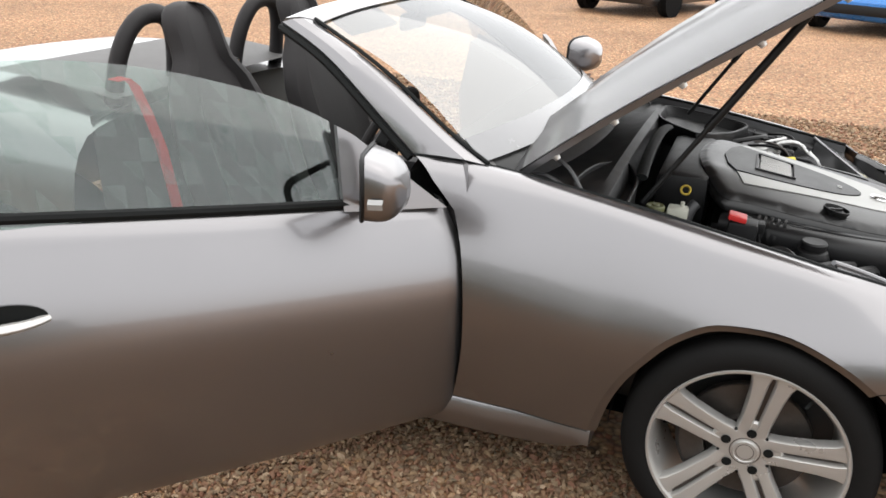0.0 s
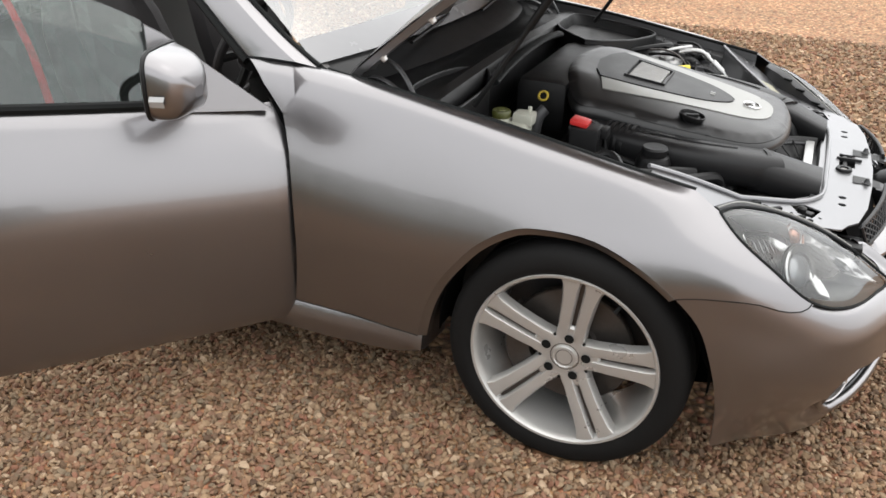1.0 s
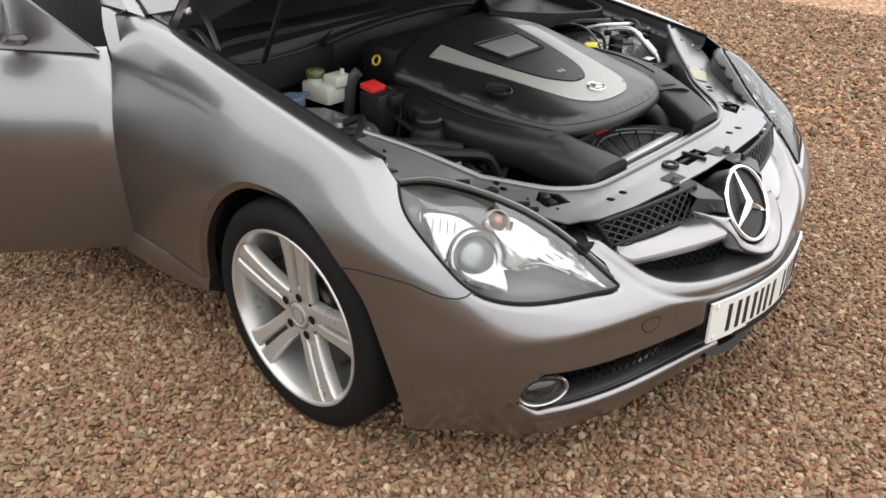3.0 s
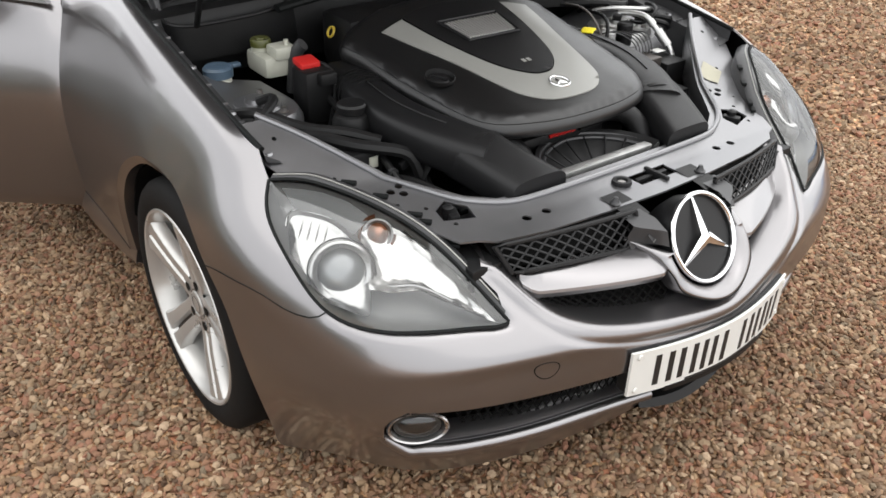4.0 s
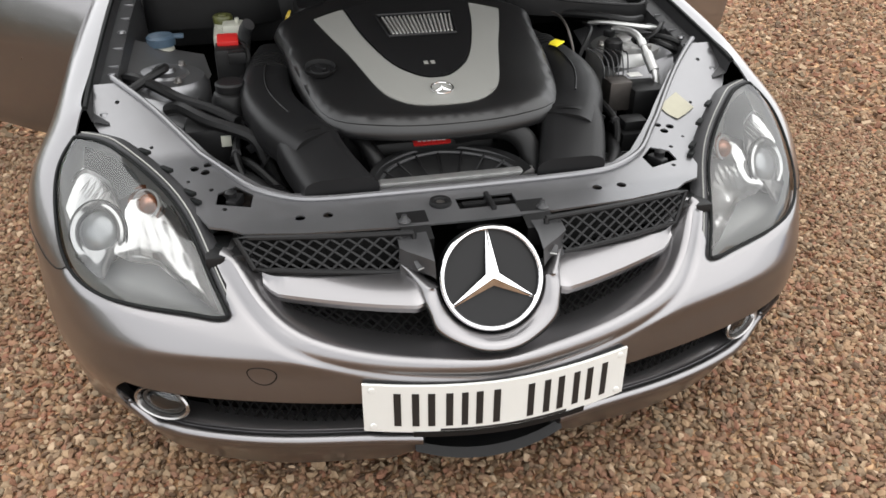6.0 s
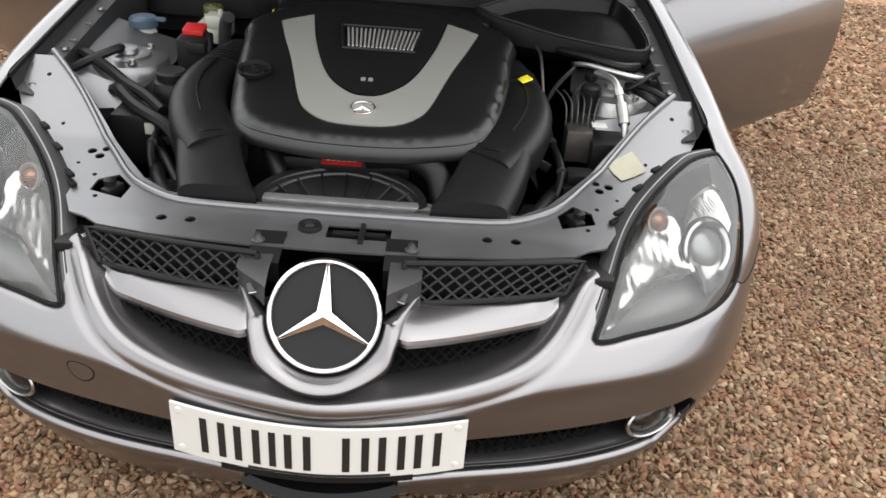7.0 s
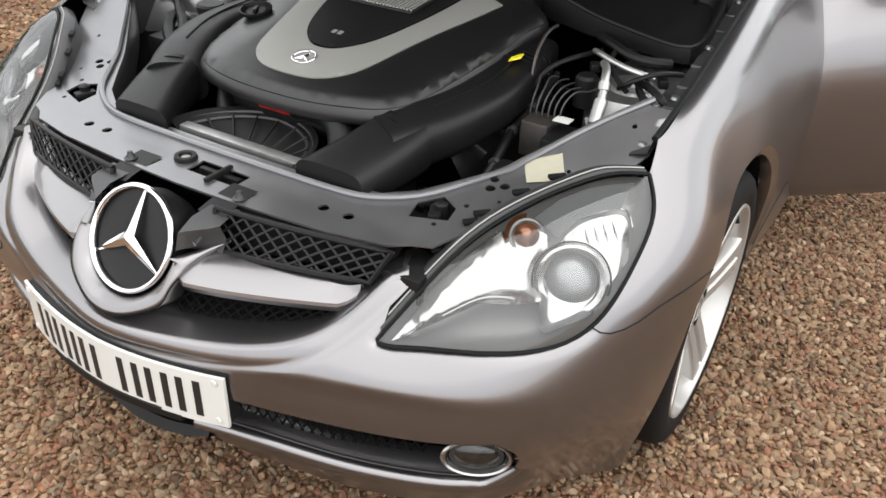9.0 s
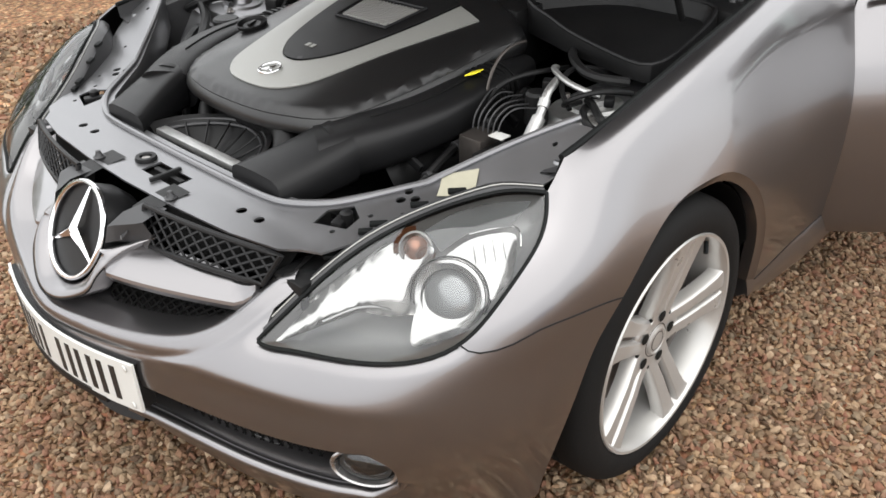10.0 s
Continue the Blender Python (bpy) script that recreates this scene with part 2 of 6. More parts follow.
def sheet(name, f, outline, step, mat, parent, label="", holes=(), thick=0.003, shift=0.0, flip=False, sink=None):
    """A panel: the part of the surface f(u, v) inside an outline, with thickness. sink: how far it dips, by its gap to the edge."""
    from mathutils.geometry import delaunay_2d_cdt
    step = np.array(step, float)
    loops = [dense(p, step) for p in (outline, *holes)]
    lo, hi = loops[0].min(0), loops[0].max(0)
    g = np.stack(np.meshgrid(np.arange(lo[0], hi[0], step[0]), np.arange(lo[1], hi[1], step[1] * 0.87), indexing="ij"), -1)
    g[:, 1::2, 0] += step[0] / 2
    g = g.reshape(-1, 2)
    g = g[inside(g, loops[0]) & (edge_gap(g, loops[0], step) > 0.45)]
    for h in loops[1:]:
        g = g[~inside(g, h) & (edge_gap(g, h, step) > 0.45)]
    edges, n = [], 0
    for p in loops:
        edges += [(n + i, n + (i + 1) % len(p)) for i in range(len(p))]
        n += len(p)
    V = np.concatenate(loops + [g])
    vs, es, fs, *_ = delaunay_2d_cdt([Vector(p / step) for p in V], edges, [], 0, 1e-7)
    Q = np.array([tuple(v) for v in vs]) * step
    F = np.array([tuple(t) for t in fs])
    c = Q[F].mean(1)
    keep = inside(c, loops[0])
    for h in loops[1:]:
        keep &= ~inside(c, h)
    F = F[keep]
    P = f(Q[:, 0], Q[:, 1])
    e = 1e-3
    N = np.cross(f(Q[:, 0] + e, Q[:, 1]) - f(Q[:, 0] - e, Q[:, 1]), f(Q[:, 0], Q[:, 1] + e) - f(Q[:, 0], Q[:, 1] - e))
    N /= np.linalg.norm(N, axis=1)[:, None] + 1e-12
    if flip:
        N = -N
    top = P + shift * N
    if sink:
        top = top - sink(edge_gap(Q, loops[0], step), P)[:, None] * N
    # boundary edges
    seen = {}
    for t in F:
        for a, b in ((t[0], t[1]), (t[1], t[2]), (t[2], t[0])):
            seen[(int(a), int(b))] = True
    rim = [(a, b) for a, b in seen if (b, a) not in seen]
    v2 = lambda p: tuple(map(float, p))
    bm = bmesh.new()
    A = [bm.verts.new(v2(p)) for p in top]
    B = [bm.verts.new(v2(p)) for p in (top - thick * N)] if thick else None
    # which way round do the triangles face
    t0 = F[len(F) // 2]
    turn = np.dot(np.cross(top[t0[1]] - top[t0[0]], top[t0[2]] - top[t0[0]]), N[t0[0]]) < 0
    for a, b, c3 in F:
        a, b, c3 = (a, c3, b) if turn else (a, b, c3)
        bm.faces.new((A[a], A[b], A[c3]))
        if B:
            bm.faces.new((B[a], B[c3], B[b]))
    if B:
        for a, b in rim:
            q = (A[b], A[a], B[a], B[b])
            bm.faces.new(q if not turn else q[::-1])
    for v in [v for v in bm.verts if not v.link_faces]:
        bm.verts.remove(v)
    return part(name, bm, mat, parent, label)


def hole(u, v, ru, rv, n=14):
    return [(u + ru * math.cos(2 * math.pi * k / n), v + rv * math.sin(2 * math.pi * k / n)) for k in range(n)]


def curve2(points, n):
    return [tuple(p) for p in smooth_path(points, n)]


def thing(name, label, category, group="", kind="", at=(0, 0, 0)):
    e = new(name)
    e.empty_display_size = 0.2
    e.location = at
    return tagged(e, label, category, group, kind)


# ---- the convertible's outer skin ----
# half sections from the door gap forward and round the nose to the middle; each runs from sill to bonnet edge
SECTIONS = [
    [(-1, 0.86, 0.2), (-1, 0.879, 0.33), (-1, 0.886, 0.45), (-1, 0.885, 0.57), (-1, 0.871, 0.68), (-1, 0.834, 0.8), (-1, 0.777, 0.925), (-1, 0.7, 0.95)],
    [(-0.7, 0.86, 0.2), (-0.7, 0.879, 0.33), (-0.7, 0.891, 0.45), (-0.7, 0.892, 0.57), (-0.7, 0.875, 0.675), (-0.7, 0.836, 0.785), (-0.7, 0.775, 0.905), (-0.7, 0.715, 0.924)],
    [(-0.4, 0.864, 0.2), (-0.4, 0.88, 0.33), (-0.4, 0.893, 0.45), (-0.4, 0.896, 0.56), (-0.4, 0.878, 0.655), (-0.4, 0.841, 0.76), (-0.4, 0.789, 0.87), (-0.4, 0.735, 0.888)],
    [(-0.15, 0.876, 0.2), (-0.15, 0.888, 0.33), (-0.15, 0.897, 0.45), (-0.15, 0.9, 0.56), (-0.15, 0.887, 0.645), (-0.15, 0.852, 0.738), (-0.15, 0.8, 0.835), (-0.15, 0.745, 0.85)],
    [(0.1, 0.874, 0.2), (0.1, 0.887, 0.33), (0.1, 0.895, 0.45), (0.1, 0.897, 0.55), (0.1, 0.884, 0.628), (0.1, 0.85, 0.708), (0.1, 0.805, 0.792), (0.1, 0.752, 0.808)],
    [(0.337, 0.862, 0.165), (0.322, 0.882, 0.33), (0.312, 0.891, 0.45), (0.292, 0.893, 0.55), (0.282, 0.886, 0.624), (0.272, 0.855, 0.696), (0.26, 0.8, 0.751), (0.24, 0.752, 0.785)],
    [(0.448, 0.767, 0.146), (0.488, 0.827, 0.33), (0.488, 0.841, 0.44), (0.474, 0.841, 0.505), (0.447, 0.843, 0.585), (0.405, 0.815, 0.665), (0.341, 0.756, 0.731), (0.29, 0.7, 0.769)],
    [(0.580, 0.650, 0.134), (0.642, 0.716, 0.33), (0.648, 0.73, 0.44), (0.64, 0.732, 0.487), (0.604, 0.72, 0.56), (0.535, 0.699, 0.628), (0.455, 0.662, 0.692), (0.382, 0.621, 0.741)],
    [(0.661, 0.509, 0.130), (0.731, 0.559, 0.33), (0.733, 0.569, 0.44), (0.729, 0.572, 0.48), (0.693, 0.564, 0.529), (0.644, 0.555, 0.577), (0.581, 0.541, 0.63), (0.501, 0.52, 0.684)],
    [(0.713, 0.363, 0.140), (0.781, 0.39, 0.33), (0.784, 0.398, 0.435), (0.785, 0.399, 0.472), (0.76, 0.399, 0.508), (0.725, 0.399, 0.543), (0.68, 0.4, 0.596), (0.62, 0.4, 0.645)],
    [(0.755, 0.194, 0.158), (0.828, 0.201, 0.33), (0.84, 0.201, 0.42), (0.834, 0.2, 0.456), (0.816, 0.2, 0.483), (0.791, 0.2, 0.513), (0.76, 0.2, 0.554), (0.716, 0.2, 0.61)],
    [(0.788, 0, 0.158), (0.864, 0, 0.33), (0.873, 0, 0.41), (0.872, 0, 0.447), (0.862, 0, 0.472), (0.842, 0, 0.497), (0.812, 0, 0.53), (0.765, 0, 0.59)],
]
HALF = np.array(SECTIONS)
FULL = np.concatenate([HALF, HALF[:-1][::-1] * np.array([1, -1, 1])])
NU, NV = FULL.shape[:2]
MU, MV = cardinal(NU), cardinal(NV)


def skin(u, v):
    return np.einsum("pi,pj,ijk->pk", weights(u, NU, MU), weights(v, NV, MV), FULL)


def skin_right(u, v):
    return skin(u, v) * np.array([1, -1, 1])


_gu, _gv = [a.ravel() for a in np.meshgrid(np.linspace(0, 11.5, 231), np.linspace(0, 7, 141), indexing="ij")]
_gp = skin(_gu, _gv)


def uv_of(p):
    """The skin's own coordinates at the place nearest to p, on the left half."""
    p = np.asarray(p, float)
    k = ((_gp - p) ** 2).sum(1).argmin()
    q = np.array([_gu[k], _gv[k]])
    for _ in range(6):
        s, e = skin(q[:1], q[1:])[0], 1e-3
        J = np.stack([(skin(q[:1] + e, q[1:])[0] - s) / e, (skin(q[:1], q[1:] + e)[0] - s) / e], 1)
        q = np.clip(q + np.linalg.lstsq(J, p - s, rcond=None)[0], 0, (11.99, 6.995))
    return tuple(q)


def on_skin(points, n=0):
    q = [uv_of(p) for p in points]
    return curve2(q, n) if n else q


# ---- the convertible ----
car = thing("convertible_car", "silver-grey two-seat convertible, bonnet and both doors open, on gravel", "car")
SIDES = ((1, skin), (-1, skin_right))


def flip_y(points):
    return [(x, -y, z) for x, y, z in points]


LAMP_OUT = [(.302, .765, .748), (.331, .787, .725), (.367, .801, .698), (.419, .804, .663), (.469, .800, .626), (.514, .790, .592), (.561, .765, .566), (.618, .710, .552), (.663, .623, .543), (.688, .554, .537), (.705, .512, .533), (.710, .489, .534)]
LAMP_IN = [(.710, .489, .534), (.697, .490, .546), (.612, .524, .612), (.493, .576, .681), (.379, .668, .734), (.333, .714, .747), (.302, .765, .748)]
SEAM = [(0.534, 0.783, 0.577), (0.513, 0.807, 0.563), (0.458, 0.84, 0.572), (0.395, 0.867, 0.587), (0.25, 0.895, 0.573)]
ARCH = [(.250, .895, .573), (.204, .890, .604), (.144, .882, .632), (.072, .870, .656), (-.002, .867, .668), (-.090, .872, .667), (-.160, .877, .650), (-.235, .884, .600), (-.282, .884, .548), (-.330, .881, .482), (-.372, .873, .390), (-.399, .862, .283)]

lamp_uv = curve2(on_skin(LAMP_OUT), 40)[:-1] + curve2(on_skin(LAMP_IN), 26)[:-1]
seam_uv = on_skin(SEAM, 16)
arch_uv = on_skin(ARCH, 44)
k_seam = min(range(40), key=lambda k: (lamp_uv[k][0] - seam_uv[0][0]) ** 2 + (lamp_uv[k][1] - seam_uv[0][1]) ** 2)
inner_edge = [uv_of(p) for p in [(.24, .752, .785), (.10, .752, .808), (-.15, .745, .85), (-.40, .735, .888), (-.752, .712, .928)]]
gap_edge = on_skin([(-.972, .752, .940), (-.90, .785, .885), (-.826, .815, .823)]) + on_skin([(-.826, .815, .823), (-.788, .843, .72), (-.764, .86, .58), (-.764, .858, .43), (-.785, .852, .297)], 14)[1:]
sill_edge = on_skin([(-.785, .852, .297), (-.60, .857, .295), (-.48, .862, .285), (-.399, .862, .283)])
# wing: bonnet edge, door gap, sill, arch, seam, lamp
wing_uv = inner_edge + gap_edge + sill_edge[1:-1] + arch_uv[::-1] + seam_uv[::-1][1:-1] + lamp_uv[:k_seam + 1][::-1]
for side, f in SIDES:
    sheet("wing", f, wing_uv, (.09, .17), PAINT, car, "silver-grey metallic front wing", flip=side > 0, thick=.004)

# bumper, one sweep across the nose
half_top = seam_uv[::-1][:-1] + lamp_uv[k_seam:40]
RIM = [(.706, .485, .539), (.667, .483, .578), (.632, .498, .604), (.622, .490, .616), (.642, .469, .607), (.685, .445, .574), (.727, .414, .538), (.765, .370, .508), (.808, .300, .494), (.838, .200, .477), (.862, .090, .470), (.874, .000, .468)]
rim_uv = on_skin(RIM[:4]) + on_skin(RIM[3:], 26)[1:]
LOW = [(.307, .892, .517), (.342, .887, .443), (.371, .875, .343), (.384, .850, .230), (.382, .838, .172)]
low_uv = on_skin(ARCH[:1] + LOW, 16)[1:]
bottom_uv = [(low_uv[-1][0] + .03 + (9.92 - low_uv[-1][0]) * k / 20, 0.02) for k in range(21)]
LIP = [(0.807, 0.145, 0.201), (0.822, 0.137, 0.226), (0.829, 0.145, 0.254), (0.818, 0.185, 0.252), (0.769, 0.382, 0.242), (0.706, 0.577, 0.239), (0.648, 0.673, 0.24), (0.608, 0.705, 0.249), (0.615, 0.709, 0.295), (0.633, 0.718, 0.35), (0.671, 0.696, 0.389), (0.722, 0.596, 0.383), (0.786, 0.387, 0.376), (0.838, 0.258, 0.378), (0.855, 0.15, 0.376), (0.872, 0, 0.375)]
lip_uv = on_skin(LIP[:3]) + on_skin(LIP[2:8], 16)[1:] + on_skin(LIP[7:11], 14)[1:] + on_skin(LIP[10:], 18)[1:]
left_loop = half_top + rim_uv[1:-1]
right_mirror = lambda q: [(22 - u, v) for u, v in q]
bumper_uv = left_loop + [rim_uv[-1]] + right_mirror(left_loop)[::-1]
under = low_uv + bottom_uv + lip_uv[:-1]
bumper_uv = bumper_uv + right_mirror(under) + [(11, lip_uv[-1][1])] + under[::-1]


def gap_to(P, line):
    """The distance of each place in P from a line of points."""
    best = np.full(len(P), 9.0)
    for a, b in zip(line, line[1:]):
        d = b - a
        k = np.clip(((P - a) @ d) / max(d @ d, 1e-12), 0, 1)
        best = np.minimum(best, np.linalg.norm(P - a - k[:, None] * d, axis=1))
    return best


def at_uv(q):
    q = np.array(q)
    return skin(q[:, 0], q[:, 1])


BEAD = at_uv(rim_uv[4:])
LEDGE = at_uv(lip_uv[1:19])
LAMP_EDGE = at_uv(lamp_uv[k_seam:46])


def bumper_relief(g, P):
    """A groove below the bead round the grille, and a rolled ledge under the intake."""
    P = P * np.where(P[:, 1:2] < 0, np.array([1, -1, 1]), 1)
    d, e = gap_to(P, BEAD), gap_to(P, LEDGE)
    groove = .0036 * np.exp(-((d - .024) / .0085) ** 2) - .002 * np.exp(-(d / .010) ** 2)
    groove = groove + .006 * np.exp(-(gap_to(P, LAMP_EDGE) / .010) ** 2)
    r = .055
    ledge = .024 * np.clip(1 - e / r, 0, 1) ** 2 * np.clip((.31 - P[:, 2]) / .02, 0, 1)
    return groove + ledge


sheet("front_bumper", skin, bumper_uv, (.055, .10), PAINT, car, "silver-grey painted front bumper", thick=.004, flip=True, sink=bumper_relief)
# fine shut lines
for side, f in SIDES:
    for line in (seam_uv, sill_edge):
        q = np.array(line)
        bm = bmesh.new()
        tube(bm, f(q[:, 0], q[:, 1]), .0016, 5)
        part("shut_line", bm, SEAL, car)

# ---- nose: rim bowl, grilles, emblem, plate ----
def P3(f, q):
    q = np.array(q)
    return f(q[:, 0], q[:, 1])


rim3 = P3(skin, rim_uv[3:])
bm = bmesh.new()
inner = [np.array(p) for p in smooth_path([(.606, .474, .618), (.632, .440, .600), (.660, .418, .570), (.692, .376, .526), (.736, .300, .497), (.780, .200, .480), (.814, .090, .478), (.824, 0, .478)], len(rim3))]
secs = []
for a, b in zip(rim3, inner):
    a = np.array(a)
    out = np.array([.86, .5 * min(1, b[1] / .3), 0])
    a = a + out * .002
    top = a - out * .007 + np.array([0, 0, .0065])
    foot = a - out * .019 + np.array([0, 0, .0085])
    b = b + np.array([-.004, 0, .002])
    low = b + np.array([-.05, -.012 if b[1] > .02 else 0, .004])
    secs.append([a, a - out * .002 + np.array([0, 0, .0035]), top, foot, foot * .5 + b * .5 + np.array([-.002, 0, -.003]), b, low])
secs = secs + [[p * np.array([1, -1, 1]) for p in s] for s in secs[:-1][::-1]]
loft(bm, secs)
part("grille_bowl", bm, PAINT, car, "silver-grey bowl round the grille")


def lattice(bm, f, na, nb, r=.0022, n=9):
    """Crossed diagonal bars over f(s, h), both from 0 to 1."""
    for sgn in (1, -1):
        for k in np.arange(-math.ceil(nb), na + nb + 1):
            a = []
            for i in range(n + 1):
                h = i / n
                s = (k + sgn * h * nb) / na
                a.append((s, h))
            a = [p for p in a if -1e-6 <= p[0] <= 1 + 1e-6]
            if len(a) > 1:
                tube(bm, [f(s, h) for s, h in a], r, 4)


def quad_patch(tl, tr, br, bl, bow=(0, 0, 0)):
    tl, tr, br, bl, bow = map(np.array, (tl, tr, br, bl, bow))
    return lambda s, h: (1 - h) * ((1 - s) * tl + s * tr) + h * ((1 - s) * bl + s * br) + 4 * s * (1 - s) * bow


for s in (1, -1):
    m = np.array([1, s, 1])
    up = quad_patch(np.array([.686, .130, .650]) * m, np.array([.622, .455, .643]) * m, np.array([.645, .430, .594]) * m, np.array([.706, .130, .588]) * m, (.012, 0, .004))
    g = new("upper_grille", None)
    g.parent = car
    bm = bmesh.new()
    lattice(bm, up, 10.5, 2.5, .0027)
    part("grille_mesh", bm, SATIN, g, "black diamond mesh")
    bm = bmesh.new()
    n = 14
    top = [up(k / n, -.06) + np.array([0, 0, .002]) for k in range(n + 1)]
    bot = [up((n - k) / n, 1.06) for k in range(n + 1)]
    ring = top + bot + [top[0]]
    tube(bm, ring, .0055, 8)
    part("grille_frame", bm, SATIN, g)
    # near-black sheet that stands for the shade behind the mesh
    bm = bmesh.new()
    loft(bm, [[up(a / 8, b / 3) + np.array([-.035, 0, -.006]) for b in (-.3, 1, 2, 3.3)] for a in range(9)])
    part("grille_shade_sheet", bm, DARK, g)
    # silver louvre
    bm = bmesh.new()
    secs = []
    for k in range(25):
        a = k / 24
        y = .120 + a * .296
        x0 = .712 - .066 * a - .010 * math.sin(a * 3.1)       # back, under the mesh
        x1 = .799 - .124 * a ** 1.3 - .016 * max(0, 1 - a / .08)                             # front lip
        z0 = .592 - .002 * a
        z1 = .567 - .010 * a
        end = max(0, (a - .90) / .10) ** 2
        x1 = x1 * (1 - end * .3) + x0 * end * .3
        z1 += .016 * end
        th = .022 * (1 - .2 * end)
        secs.append([np.array(p) * m for p in [(x0, y, z0 - .004), (x0 * .6 + x1 * .4, y, z0 * .6 + z1 * .4 + .004), (x1 - .010, y, z1 + .0035), (x1 - .002, y, z1 - .002), (x1, y, z1 - .008), (x1 - .008, y, z1 - th), (x0, y, z0 - th - .01)]])
    loft(bm, secs, close=True, caps=True)
    part("grille_louvre", bm, PAINT, car, "silver-grey horizontal grille louvre")
    low = quad_patch(np.array([.765, .105, .548]) * m, np.array([.660, .425, .560]) * m, np.array([.678, .400, .520]) * m, np.array([.782, .105, .472]) * m, (.004, 0, -.010))
    bm = bmesh.new()
    lattice(bm, low, 14, 3, .0024)
    lg = part("lower_grille_mesh", bm, DARK, car, "black diamond mesh under the louvre")
    # another near-black sheet, painted shade under the louvre
    bm = bmesh.new()
    loft(bm, [[low(a / 8, b / 3) + np.array([-.03, 0, 0]) for b in (-1, 0, 3, 4)] for a in range(-1, 10)])
    part("lower_grille_shade_sheet", bm, DARK, lg)

# emblem: a ring with three arms on a black drum in a painted collar
RING_C, RING_R = Vector((.767, 0, .589)), .094
lean = math.atan2(.098, .168)
ring_m = Matrix.Translation(RING_C) @ Matrix(((0, -math.sin(lean), math.cos(lean)), (1, 0, 0), (0, math.cos(lean), math.sin(lean)))).to_4x4()
emblem = new("emblem", None)
emblem.parent = car
bm = bmesh.new()
lathe(bm, [(RING_R + .0055 * math.cos(a), .004 + .0065 * math.sin(a)) for a in (2 * math.pi * k / 10 for k in range(10))], 56, ring_m, closed=True)
part("emblem_ring", bm, CHROME, emblem, "bright chrome ring")
bm = bmesh.new()
for k in range(3):
    a = math.pi / 2 + 2 * math.pi * k / 3
    d, w = Vector((math.cos(a), math.sin(a), 0)), Vector((-math.sin(a), math.cos(a), 0))
    tip = d * (RING_R - .002)
    l, r = d * .0072 + w * .0125, d * .0072 - w * .0125
    c = [Vector((0, 0, .020)), l + Vector((0, 0, .012)), tip + w * .0015, tip + Vector((0, 0, .0025)), tip - w * .0015, r + Vector((0, 0, .012))]
    bm = bmesh.new()
    vs = [bm.verts.new(ring_m @ p) for p in c]
    bm.faces.new((vs[0], vs[3], vs[2], vs[1]))
    bm.faces.new((vs[0], vs[5], vs[4], vs[3]))
    part("emblem_arm", bm, CHROME, emblem, "bright chrome arm", smooth=False)
bm = bmesh.new()
lathe(bm, [(0, -.004), (RING_R - .002, -.002), (RING_R, -.006), (RING_R + .002, -.05), (.085, -.085)], 48, ring_m)
part("emblem_drum", bm, SATIN, emblem, "black drum behind the emblem")
# painted collar under the ring, whose two horns run up to the grilles
COLLAR_OUT = smooth_path([(.690, .168, .604), (.742, .143, .590), (.785, .131, .568), (.808, .122, .545), (.823, .112, .522), (.842, .075, .502), (.855, .035, .490), (.859, 0, .487)], 33)
COLLAR_IN = smooth_path([(.688, .160, .606), (.735, .128, .594), (.776, .0995, .588)], 10).tolist()
for k in range(1, 24):
    a = -math.pi / 2 * k / 23 + .02
    COLLAR_IN.append(tuple(ring_m @ Vector(((RING_R + .0075) * math.cos(a), (RING_R + .0075) * math.sin(a), -.002))))
secs = []
for k, (a, b) in enumerate(zip(np.array(COLLAR_IN), COLLAR_OUT)):
    swell = min(1, k / 9)
    n = np.array([.78, .25, .45])
    secs.append([a + np.array([-.03, 0, -.012]), a + np.array([-.005, 0, -.003]) - n * .004 * swell, a, a * .86 + b * .14 + n * .0065 * swell, a * .66 + b * .34 + n * .0105 * swell, a * .42 + b * .58 + n * .0115 * swell, a * .18 + b * .82 + n * .0075 * swell, a * .05 + b * .95 + n * .003 * swell, b, b + np.array([-.012, 0, -.006]), b + np.array([-.04, 0, -.012])])
secs = secs + [[p * np.array([1, -1, 1]) for p in q] for q in secs[:-1][::-1]]
bm = bmesh.new()
loft(bm, secs)
part("emblem_collar", bm, PAINT, car, "silver-grey collar under the emblem", sharp=75)
bm = bmesh.new()
seam = COLLAR_OUT[12:]
tube(bm, np.concatenate([seam, seam[:-1][::-1] * np.array([1, -1, 1])]) + np.array([.0012, 0, -.001]), .0016, 5)
part("shut_line", bm, SEAL, car)
